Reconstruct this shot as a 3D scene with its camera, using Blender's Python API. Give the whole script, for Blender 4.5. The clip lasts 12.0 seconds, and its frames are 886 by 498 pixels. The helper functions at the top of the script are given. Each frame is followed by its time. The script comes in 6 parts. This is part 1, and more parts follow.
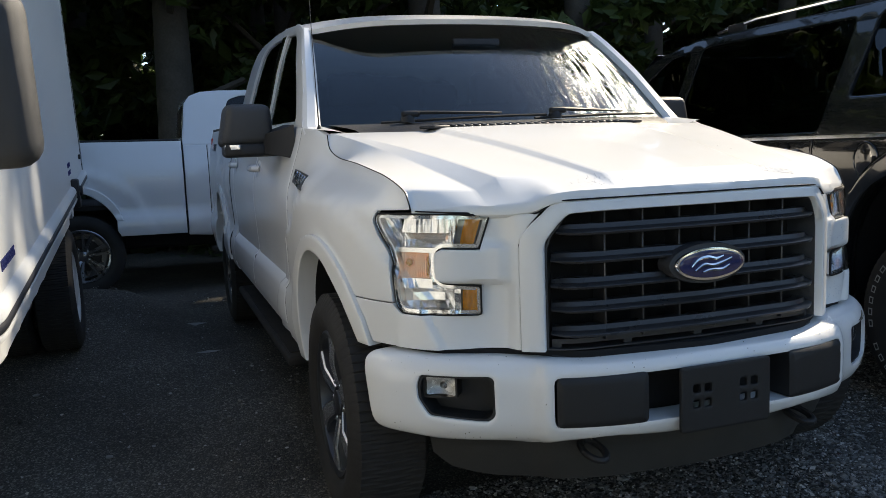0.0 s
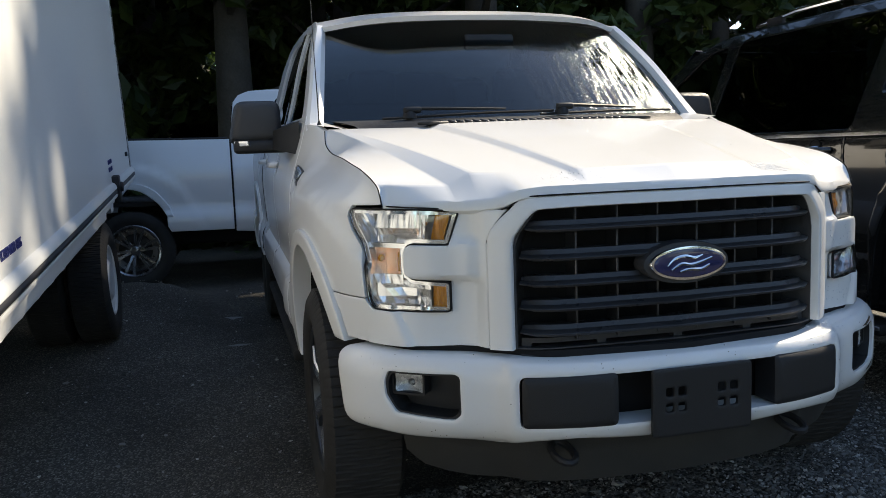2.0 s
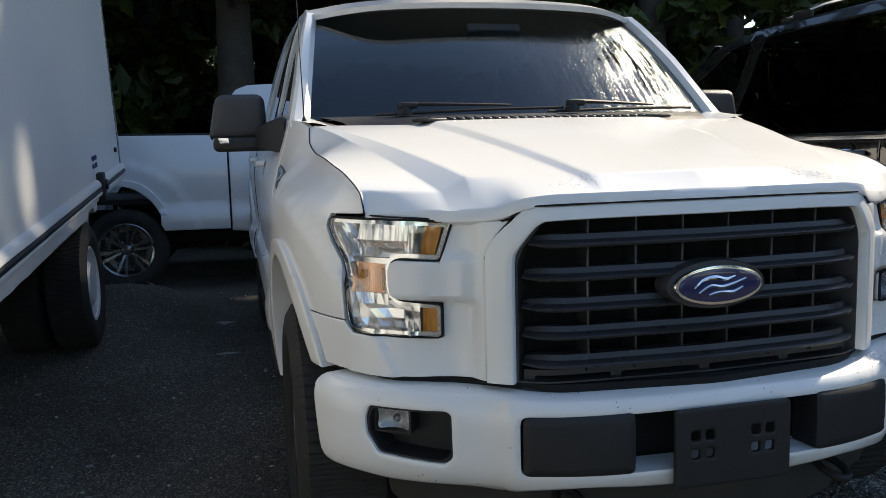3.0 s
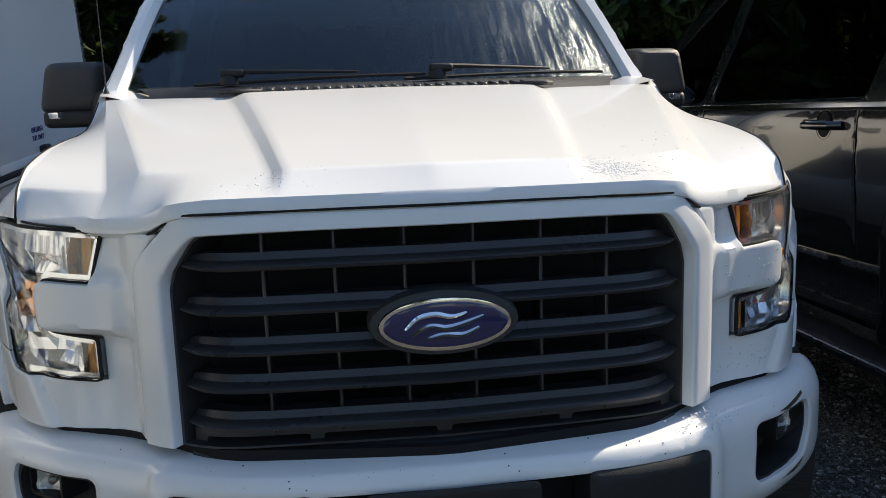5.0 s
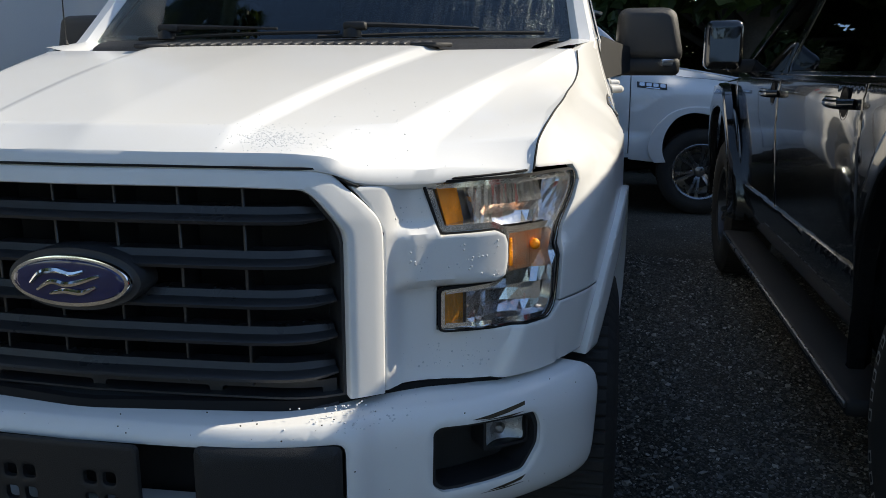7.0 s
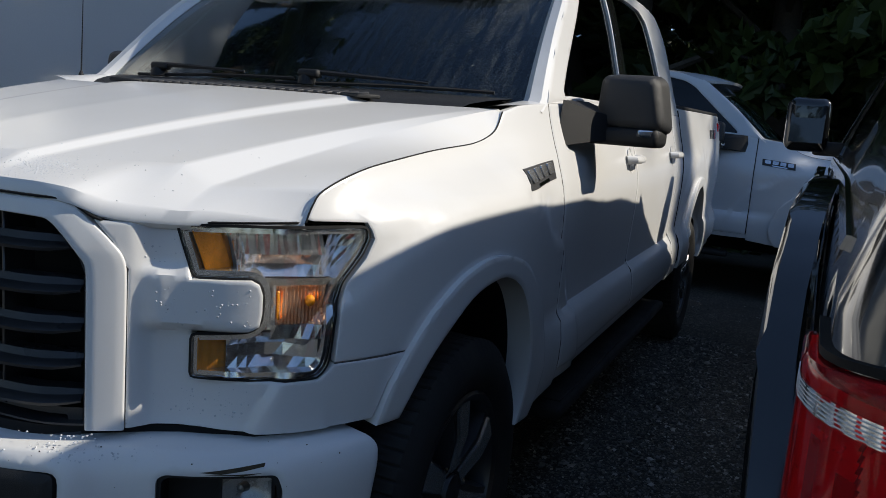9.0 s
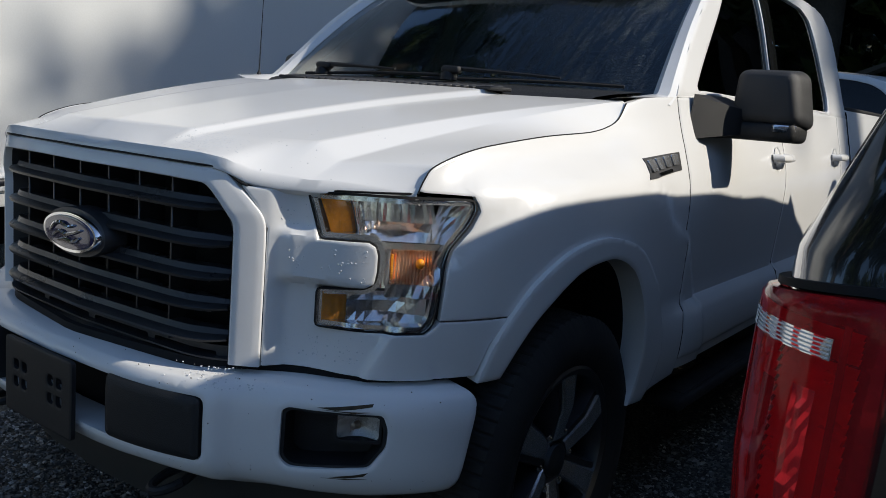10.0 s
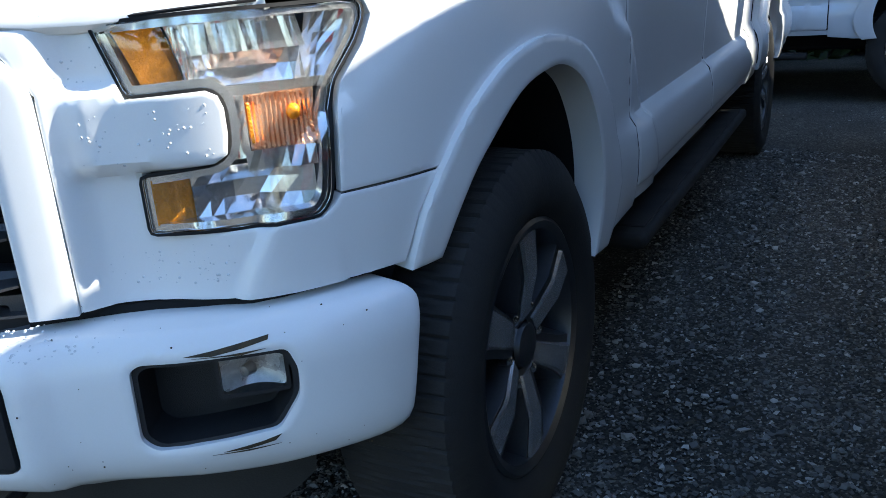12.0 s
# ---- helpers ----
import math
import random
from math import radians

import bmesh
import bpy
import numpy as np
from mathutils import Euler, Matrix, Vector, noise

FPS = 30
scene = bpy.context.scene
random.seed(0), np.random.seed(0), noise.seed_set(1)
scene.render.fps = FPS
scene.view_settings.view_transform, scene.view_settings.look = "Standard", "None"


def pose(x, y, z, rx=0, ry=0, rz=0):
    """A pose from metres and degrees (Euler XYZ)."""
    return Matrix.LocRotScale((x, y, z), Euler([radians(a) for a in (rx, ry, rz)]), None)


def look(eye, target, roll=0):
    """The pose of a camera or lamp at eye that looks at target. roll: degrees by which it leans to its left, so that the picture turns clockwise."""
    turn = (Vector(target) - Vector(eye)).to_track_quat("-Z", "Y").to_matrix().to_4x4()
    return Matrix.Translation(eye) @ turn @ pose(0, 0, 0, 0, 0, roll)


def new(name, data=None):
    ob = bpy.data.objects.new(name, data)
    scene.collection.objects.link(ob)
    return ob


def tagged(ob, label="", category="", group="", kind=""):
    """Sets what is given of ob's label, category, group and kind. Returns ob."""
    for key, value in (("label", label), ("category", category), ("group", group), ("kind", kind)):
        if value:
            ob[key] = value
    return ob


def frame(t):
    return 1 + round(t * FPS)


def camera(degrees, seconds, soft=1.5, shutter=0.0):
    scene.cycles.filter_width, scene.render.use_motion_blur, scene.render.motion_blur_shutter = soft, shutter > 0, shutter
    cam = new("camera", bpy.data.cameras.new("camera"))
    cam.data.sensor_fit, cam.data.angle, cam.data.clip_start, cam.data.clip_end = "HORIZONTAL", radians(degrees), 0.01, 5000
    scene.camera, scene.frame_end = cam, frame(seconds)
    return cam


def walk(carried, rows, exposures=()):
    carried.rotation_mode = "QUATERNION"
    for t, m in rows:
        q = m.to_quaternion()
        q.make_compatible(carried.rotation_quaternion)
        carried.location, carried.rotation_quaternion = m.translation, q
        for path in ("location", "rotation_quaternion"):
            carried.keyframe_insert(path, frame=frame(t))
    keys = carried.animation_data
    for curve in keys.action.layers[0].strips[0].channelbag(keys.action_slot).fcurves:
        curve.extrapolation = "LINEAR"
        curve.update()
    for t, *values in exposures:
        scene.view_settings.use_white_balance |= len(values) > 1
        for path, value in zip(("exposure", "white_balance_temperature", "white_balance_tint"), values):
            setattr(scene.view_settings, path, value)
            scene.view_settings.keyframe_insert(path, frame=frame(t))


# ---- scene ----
cam = camera(56.5, 12.0, 0.85)
PATH = [
    (0, (-1.519, -1.968, 1.278), (-0.855, -0.097, 1.035), -2.2),
    (0.5, (-1.471, -2.015, 1.281), (-0.807, -0.145, 1.037), -2.1),
    (1, (-1.379, -2.088, 1.29), (-0.723, -0.214, 1.047), -2.1),
    (1.5, (-1.302, -2.123, 1.266), (-0.782, -0.206, 1.032), -2.0),
    (2, (-1.236, -2.034, 1.253), (-0.737, -0.112, 1.016), -2.1),
    (2.5, (-1.177, -1.873, 1.263), (-0.69, 0.052, 1.027), -1.8),
    (2.7, (-1.165, -1.82, 1.26), (-0.673, 0.105, 1.025), -1.6),
    (4.3, (-0.599, -1.38, 1.274), (-0.236, 0.559, 0.949), -1.6),
    (4.5, (-0.508, -1.352, 1.287), (-0.156, 0.589, 0.959), -1.6),
    (5, (-0.178, -1.391, 1.283), (0.072, 0.566, 0.955), -1.9),
    (5.5, (0.101, -1.395, 1.278), (0.309, 0.561, 0.916), -2.0),
    (6, (0.382, -1.32, 1.284), (0.579, 0.63, 0.886), 2.1),
    (6.5, (0.714, -1.31, 1.284), (0.612, 0.643, 0.864), 1.5),
    (7, (0.927, -1.29, 1.287), (0.565, 0.631, 0.864), 0.0),
    (7.5, (1.122, -1.177, 1.291), (0.72, 0.731, 0.845), 1.0),
    (7.7, (1.202, -1.133, 1.302), (0.788, 0.77, 0.849), 1.2),
    (9.3, (1.761, -0.978, 1.309), (0.825, 0.766, 1.024), 5.2),
    (9.5, (1.826, -0.993, 1.293), (0.795, 0.695, 0.998), 5.4),
    (10, (1.872, -1.05, 1.267), (0.711, 0.547, 0.948), 4.8),
    (10.5, (1.821, -1.131, 1.255), (0.641, 0.451, 0.932), 5.3),
    (11, (1.77, -1.089, 1.203), (0.664, 0.533, 0.824), 4.2),
    (11.5, (1.682, -0.868, 1.141), (0.752, 0.797, 0.54), 3.8),
    (12, (1.522, -0.593, 1.1), (0.624, 1.086, 0.489), -4.6),
]
EXPOSURE = [(0, 1.14, 8200, 10), (2.7, 1.08, 8200, 10), (4.5, 0.9, 7900, 10), (7.7, 0.48, 7500, 8), (9.3, 0.1, 7050, 10), (10.7, 0.16, 6850, 8), (11.4, 0.95, 6500, 5), (12, 1.85, 6800, 6)]
walk(cam, [(t, look(eye, target, roll)) for t, eye, target, roll in PATH], EXPOSURE)

# ---- world, sun ----
SUN = Vector((1.0, 0.5, 0.86)).normalized()
world = bpy.data.worlds.new("world")
scene.world = world
world.use_nodes = True
wn = world.node_tree.nodes
sky = wn.new("ShaderNodeTexSky")
sky.sky_type = "NISHITA"
sky.sun_disc = False
sky.sun_elevation = math.asin(SUN.z)
sky.sun_rotation = math.atan2(SUN.x, SUN.y)
sky.ozone_density, sky.dust_density = 6.0, 0.4
wn["Background"].inputs[1].default_value = 0.15
world.node_tree.links.new(sky.outputs[0], wn["Background"].inputs[0])
sun = new("sun", bpy.data.lights.new("sun", "SUN"))
sun.data.energy, sun.data.angle, sun.data.color = 4.0, radians(0.53), (1.0, 0.97, 0.91)
sun.matrix_world = look(SUN * 60, (0, 0, 0))

# ---- materials ----


def material(name, color, rough=0.5, metal=0.0, vary=0.12, scale=6.0, bump=0.0, fine=180.0, coat=0.0, trans=0.0, second=None, ior=1.45, rvary=0.1):
    """A surface with a slow stain and a fine grain; second is the colour of the stains."""
    m = bpy.data.materials.new(name)
    m.use_nodes = True
    nt, n = m.node_tree, m.node_tree.nodes
    p = n["Principled BSDF"]
    p.inputs["Metallic"].default_value, p.inputs["IOR"].default_value = metal, ior
    p.inputs["Coat Weight"].default_value, p.inputs["Coat Roughness"].default_value = coat, 0.03
    p.inputs["Transmission Weight"].default_value = trans
    co = n.new("ShaderNodeTexCoord")
    slow, quick = n.new("ShaderNodeTexNoise"), n.new("ShaderNodeTexNoise")
    slow.inputs["Scale"].default_value, slow.inputs["Detail"].default_value = scale, 5
    quick.inputs["Scale"].default_value, quick.inputs["Detail"].default_value = fine, 3
    both = n.new("ShaderNodeMix")
    both.inputs[0].default_value = 0.4
    ramp = n.new("ShaderNodeValToRGB")
    c = Vector(color)
    dark = Vector(second) if second else c * (1 - vary)
    ramp.color_ramp.elements[0].position, ramp.color_ramp.elements[1].position = 0.3, 0.68
    ramp.color_ramp.elements[0].color, ramp.color_ramp.elements[1].color = (*dark, 1), (*c, 1)
    ro = n.new("ShaderNodeMapRange")
    ro.inputs[3].default_value, ro.inputs[4].default_value = max(rough - rvary, 0.0), min(rough + rvary, 1.0)
    for tex in (slow, quick):
        nt.links.new(co.outputs["Object"], tex.inputs["Vector"])
    nt.links.new(slow.outputs["Fac"], both.inputs[2])
    nt.links.new(quick.outputs["Fac"], both.inputs[3])
    nt.links.new(both.outputs[0], ramp.inputs[0])
    nt.links.new(ramp.outputs[0], p.inputs["Base Color"])
    nt.links.new(slow.outputs["Fac"], ro.inputs[0])
    nt.links.new(ro.outputs[0], p.inputs["Roughness"])
    if bump:
        b = n.new("ShaderNodeBump")
        b.inputs["Strength"].default_value, b.inputs["Distance"].default_value = bump, 0.002
        nt.links.new(quick.outputs["Fac"], b.inputs["Height"])
        nt.links.new(b.outputs[0], p.inputs["Normal"])
    return m


PAINT = material("white paint", (0.80, 0.80, 0.79), 0.24, vary=0.04, scale=1.3, coat=0.25, fine=400, bump=0.01, rvary=0.06)
PAINT_B = material("white paint far truck", (0.74, 0.76, 0.78), 0.25, vary=0.05, scale=1.3, coat=0.6, rvary=0.06)
BLACK = material("black paint", (0.012, 0.013, 0.014), 0.16, vary=0.4, scale=2.0, coat=1.0, fine=300, rvary=0.08)
PLASTIC = material("grained black plastic", (0.019, 0.0195, 0.021), 0.55, vary=0.3, scale=5, bump=0.5, fine=700)
PLASTIC_G = material("dark grey grille plastic", (0.045, 0.046, 0.050), 0.42, vary=0.3, scale=7, bump=0.3, fine=500)
MIRROR_CAP = material("weathered mirror plastic", (0.042, 0.043, 0.045), 0.45, vary=0.25, scale=9, bump=0.6, fine=900)
DAM = material("scuffed grey plastic", (0.030, 0.030, 0.029), 0.5, vary=0.5, scale=4, bump=0.3, fine=300, second=(0.055, 0.053, 0.047))
# near-black that paints shade into gaps, recesses and undersides; also black rubber
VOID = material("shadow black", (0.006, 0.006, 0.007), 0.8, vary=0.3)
CHROME = material("chrome", (0.80, 0.81, 0.83), 0.10, 1.0, vary=0.08, scale=20, rvary=0.05)
REFLECT = material("lamp reflector", (0.80, 0.81, 0.83), 0.13, 0.88, vary=0.15, scale=30, rvary=0.08)
LENS = material("clear lamp lens", (0.97, 0.98, 0.98), 0.03, trans=1.0, vary=0.02, ior=1.5, rvary=0.02)
AMBER = material("amber lens", (0.92, 0.33, 0.02), 0.22, vary=0.35, scale=60, bump=0.8, fine=260)
AMBER_P = material("clear ribbed lens", (0.74, 0.62, 0.50), 0.16, 0.75, vary=0.3, scale=26, bump=0.03, fine=240, second=(0.92, 0.27, 0.05))
LAMP_GREY = material("grey lamp housing", (0.28, 0.285, 0.295), 0.30, 0.5, vary=0.3, scale=25)
LAMP_WHITE = material("pale lamp facets", (0.82, 0.82, 0.82), 0.28, 0.35, vary=0.35, scale=30)
SCRAP = material("dirty pale plastic", (0.30, 0.30, 0.29), 0.7, vary=0.4, scale=20)
RED_GLASS = material("red transparent lens", (1.0, 0.035, 0.045), 0.05, trans=0.72, ior=1.22, vary=0.15, scale=20, rvary=0.03)
RED_M = material("red mirrored prisms", (1.0, 0.025, 0.03), 0.30, 0.55, vary=0.3, scale=30, rvary=0.1)
RED_D = material("dark red lens facet", (0.13, 0.001, 0.003), 0.15, vary=0.4, scale=30, coat=0.35)
RED = material("red tail lens", (0.96, 0.014, 0.020), 0.16, vary=0.30, scale=14, coat=0.35, fine=120, rvary=0.05)
BLUE = material("blue enamel", (0.012, 0.02, 0.10), 0.18, vary=0.25, scale=30, coat=1.0)
RUBBER = material("tyre rubber", (0.016, 0.016, 0.017), 0.8, vary=0.4, scale=9, bump=0.4, fine=300, second=(0.030, 0.028, 0.025))
RIM_D = material("dark grey alloy", (0.09, 0.093, 0.10), 0.36, 0.75, vary=0.25, scale=15)
RIM_M = material("machined alloy", (0.74, 0.76, 0.79), 0.22, 0.9, vary=0.12, scale=25)
RIM_S = material("silver alloy", (0.30, 0.31, 0.33), 0.28, 0.95, vary=0.15, scale=15)
STEEL_W = material("white painted steel wheel", (0.72, 0.72, 0.70), 0.45, vary=0.15, scale=10)
GRILLE_B = material("dark grille slat plastic", (0.034, 0.035, 0.038), 0.30, vary=0.3, scale=7, bump=0.15, fine=500)
GLASS = material("windshield glass", (0.50, 0.60, 0.60), 0.0, trans=1.0, vary=0.03, rvary=0.0)
TINT = material("dark tinted glass", (0.06, 0.07, 0.075), 0.0, trans=1.0, vary=0.05, rvary=0.0)
BOXWHITE = material("white box panel", (0.64, 0.65, 0.64), 0.38, vary=0.10, scale=0.9, bump=0.08, fine=120)
TRIM_D = material("dark trim strip", (0.02, 0.022, 0.03), 0.45, vary=0.3)
SEAT = material("grey seat cloth", (0.05, 0.05, 0.055), 0.9, vary=0.3, bump=0.5)
NAVY = material("navy print", (0.02, 0.03, 0.16), 0.6, vary=0.2)
WHITE_P = material("white print", (0.82, 0.82, 0.82), 0.6, vary=0.05)
YELLOW_P = material("yellow sticker", (0.75, 0.62, 0.02), 0.6, vary=0.1)
SIDEWALL = material("weathered raised white rubber", (0.36, 0.36, 0.35), 0.8, vary=0.4, scale=30)
MINT_P = material("pale green sticker", (0.45, 0.75, 0.62), 0.6, vary=0.1)
RUST = material("scrape", (0.085, 0.055, 0.022), 0.7, vary=0.5, scale=60, second=(0.022, 0.02, 0.014))
WATER = material("water bead", (0.90, 0.92, 0.94), 0.05, trans=0.35, ior=1.33, vary=0.02, rvary=0.03)
BARK = material("bark", (0.10, 0.085, 0.07), 0.9, vary=0.5, scale=4, bump=1.0, fine=30)


def dewy_glass():
    """Windshield glass with runs and beads of dew over one upper corner."""
    m = bpy.data.materials.new("dewy windshield")
    m.use_nodes = True
    nt, n = m.node_tree, m.node_tree.nodes
    p = n["Principled BSDF"]
    p.inputs["Base Color"].default_value, p.inputs["Transmission Weight"].default_value = (0.26, 0.35, 0.37, 1), 1.0
    p.inputs["IOR"].default_value = 1.5
    co, sep = n.new("ShaderNodeTexCoord"), n.new("ShaderNodeSeparateXYZ")
    nt.links.new(co.outputs["Object"], sep.inputs[0])
    runs, beads = n.new("ShaderNodeTexNoise"), n.new("ShaderNodeTexNoise")
    mp = n.new("ShaderNodeMapping")
    mp.inputs["Scale"].default_value, mp.inputs["Rotation"].default_value = (34, 3.0, 3.0), (0, 0, 0)
    nt.links.new(co.outputs["Object"], mp.inputs[0])
    nt.links.new(mp.outputs[0], runs.inputs["Vector"])
    runs.inputs["Scale"].default_value, runs.inputs["Detail"].default_value = 1.6, 4
    nt.links.new(co.outputs["Object"], beads.inputs["Vector"])
    beads.inputs["Scale"].default_value, beads.inputs["Detail"].default_value = 160, 2
    side = n.new("ShaderNodeMapRange")
    side.inputs[1].default_value, side.inputs[2].default_value, side.inputs[3].default_value = -0.06, 0.66, 0.02
    nt.links.new(sep.outputs["X"], side.inputs[0])
    mul, thr, add = n.new("ShaderNodeMath"), n.new("ShaderNodeMapRange"), n.new("ShaderNodeMath")
    mul.operation, add.operation = "MULTIPLY", "MULTIPLY"
    nt.links.new(runs.outputs["Fac"], mul.inputs[0])
    nt.links.new(beads.outputs["Fac"], mul.inputs[1])
    thr.inputs[1].default_value, thr.inputs[2].default_value = 0.25, 0.36
    nt.links.new(mul.outputs[0], thr.inputs[0])
    nt.links.new(thr.outputs[0], add.inputs[0])
    nt.links.new(side.outputs[0], add.inputs[1])
    ro = n.new("ShaderNodeMapRange")
    ro.inputs[3].default_value, ro.inputs[4].default_value = 0.0, 0.26
    nt.links.new(add.outputs[0], ro.inputs[0])
    nt.links.new(ro.outputs[0], p.inputs["Roughness"])
    b = n.new("ShaderNodeBump")
    b.inputs["Strength"].default_value, b.inputs["Distance"].default_value = 0.28, 0.003
    nt.links.new(add.outputs[0], b.inputs["Height"])
    nt.links.new(b.outputs[0], p.inputs["Normal"])
    return m


DEWY = dewy_glass()


def leaf_material(name, a, b):
    m = bpy.data.materials.new(name)
    m.use_nodes = True
    nt, n = m.node_tree, m.node_tree.nodes
    p = n["Principled BSDF"]
    p.inputs["Roughness"].default_value = 0.5
    g, r = n.new("ShaderNodeNewGeometry"), n.new("ShaderNodeValToRGB")
    r.color_ramp.elements[0].color, r.color_ramp.elements[1].color = (*a, 1), (*b, 1)
    t, mix = n.new("ShaderNodeBsdfTranslucent"), n.new("ShaderNodeMixShader")
    mix.inputs[0].default_value = 0.35
    nt.links.new(g.outputs["Random Per Island"], r.inputs[0])
    nt.links.new(r.outputs[0], p.inputs["Base Color"])
    nt.links.new(r.outputs[0], t.inputs[0])
    nt.links.new(p.outputs[0], mix.inputs[1])
    nt.links.new(t.outputs[0], mix.inputs[2])
    nt.links.new(mix.outputs[0], n["Material Output"].inputs[0])
    return m


LEAF = leaf_material("leaves", (0.025, 0.05, 0.012), (0.09, 0.13, 0.03))
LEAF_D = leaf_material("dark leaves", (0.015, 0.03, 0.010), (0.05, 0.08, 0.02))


def gravel_material():
    """Packed dark crushed stone with wet and dusty patches."""
    m = bpy.data.materials.new("gravel")
    m.use_nodes = True
    nt, n = m.node_tree, m.node_tree.nodes
    p = n["Principled BSDF"]
    p.inputs["Roughness"].default_value = 0.85
    co = n.new("ShaderNodeTexCoord")
    vor, slow = n.new("ShaderNodeTexVoronoi"), n.new("ShaderNodeTexNoise")
    vor.inputs["Scale"].default_value = 135
    slow.inputs["Scale"].default_value, slow.inputs["Detail"].default_value = 1.1, 6
    r1, r2, mix = n.new("ShaderNodeValToRGB"), n.new("ShaderNodeValToRGB"), n.new("ShaderNodeMix")
    mix.data_type, mix.blend_type = "RGBA", "MULTIPLY"
    mix.inputs[0].default_value = 1.0
    r1.color_ramp.elements[0].color, r1.color_ramp.elements[1].color = (0.020, 0.019, 0.0175, 1), (0.34, 0.325, 0.29, 1)
    dull = r1.color_ramp.elements.new(0.62)
    dull.color = (0.075, 0.071, 0.064, 1)
    r2.color_ramp.elements[0].color, r2.color_ramp.elements[1].color = (0.45, 0.43, 0.38, 1), (1, 0.97, 0.9, 1)
    r2.color_ramp.elements[0].position, r2.color_ramp.elements[1].position = 0.35, 0.65
    for tex in (vor, slow):
        nt.links.new(co.outputs["Object"], tex.inputs["Vector"])
    nt.links.new(vor.outputs["Color"], r1.inputs[0])
    nt.links.new(slow.outputs["Fac"], r2.inputs[0])
    nt.links.new(r1.outputs[0], mix.inputs[6])
    nt.links.new(r2.outputs[0], mix.inputs[7])
    nt.links.new(mix.outputs[2], p.inputs["Base Color"])
    b = n.new("ShaderNodeBump")
    b.inputs["Strength"].default_value, b.inputs["Distance"].default_value = 0.8, 0.006
    b.invert = True
    nt.links.new(vor.outputs["Distance"], b.inputs["Height"])
    nt.links.new(b.outputs[0], p.inputs["Normal"])
    return m


GRAVEL = gravel_material()


def stone_material():
    m = bpy.data.materials.new("loose stones")
    m.use_nodes = True
    nt, n = m.node_tree, m.node_tree.nodes
    p = n["Principled BSDF"]
    p.inputs["Roughness"].default_value = 0.8
    g, r = n.new("ShaderNodeNewGeometry"), n.new("ShaderNodeValToRGB")
    r.color_ramp.elements[0].color, r.color_ramp.elements[1].color = (0.036, 0.035, 0.0325, 1), (0.50, 0.48, 0.44, 1)
    mid = r.color_ramp.elements.new(0.85)
    mid.color = (0.215, 0.210, 0.197, 1)
    nt.links.new(g.outputs["Random Per Island"], r.inputs[0])
    nt.links.new(r.outputs[0], p.inputs["Base Color"])
    return m


STONE = stone_material()

# ---- mesh helpers ----


def part(name, bm, mat, parent=None, label="", smooth=True, recalc=True):
    """One mesh object from a bmesh, under a thing or a part."""
    if recalc:
        bmesh.ops.recalc_face_normals(bm, faces=bm.faces)
    me = bpy.data.meshes.new(name)
    bm.to_mesh(me)
    bm.free()
    me.materials.append(mat)
    if smooth:
        me.polygons.foreach_set("use_smooth", [True] * len(me.polygons))
        me.set_sharp_from_angle(angle=radians(38))
    ob = new(name, me)
    if parent:
        ob.parent = parent
    if label:
        ob["label"] = label
    return ob


def mirrored(bm):
    b = bm.copy()
    for v in b.verts:
        v.co.x = -v.co.x
    bmesh.ops.reverse_faces(b, faces=b.faces)
    return b


def pair(name, bm, mat, parent, label=""):
    """A left part and its mirror image."""
    other = mirrored(bm)
    return part(name, bm, mat, parent, label), part(name, other, mat, parent, label)


def block(size, at=(0, 0, 0), bevel=0.0, segs=2, turn=None, bm=None):
    b = bmesh.new()
    bmesh.ops.create_cube(b, size=1, matrix=Matrix.Diagonal((*size, 1)))
    if bevel:
        bmesh.ops.bevel(b, geom=b.edges[:], offset=bevel, segments=segs, affect="EDGES", profile=0.5)
    m = Matrix.Translation(at) @ (turn or Matrix())
    bmesh.ops.transform(b, matrix=m, verts=b.verts)
    return joined(bm, b)


def joined(bm, b):
    if bm is None:
        return b
    me = bpy.data.meshes.new("tmp")
    b.to_mesh(me)
    b.free()
    bm.from_mesh(me)
    bpy.data.meshes.remove(me)
    return bm


def revolve(profile, segs=48, axis="X", bm=None, at=(0, 0, 0)):
    """Turns (along, radius) pairs round an axis."""
    b = bm or bmesh.new()
    rings = []
    for a, r in profile:
        ring = []
        for k in range(segs):
            w = 2 * math.pi * k / segs
            c, s = r * math.cos(w), r * math.sin(w)
            co = (a, c, s) if axis == "X" else ((c, a, s) if axis == "Y" else (c, s, a))
            ring.append(b.verts.new(Vector(co) + Vector(at)))
        rings.append(ring)
    for r0, r1 in zip(rings, rings[1:]):
        for k in range(segs):
            b.faces.new((r0[k], r0[(k + 1) % segs], r1[(k + 1) % segs], r1[k]))
    return b


def grid(rows, bm=None):
    """A sheet through rows of points."""
    b = bm or bmesh.new()
    vs = [[b.verts.new(p) for p in row] for row in rows]
    for r0, r1 in zip(vs, vs[1:]):
        for k in range(len(r0) - 1):
            b.faces.new((r0[k], r0[k + 1], r1[k + 1], r1[k]))
    return b


def thick(bm, t):
    """Gives a sheet a thickness."""
    bmesh.ops.recalc_face_normals(bm, faces=bm.faces)
    bmesh.ops.solidify(bm, geom=bm.faces[:], thickness=t)
    return bm


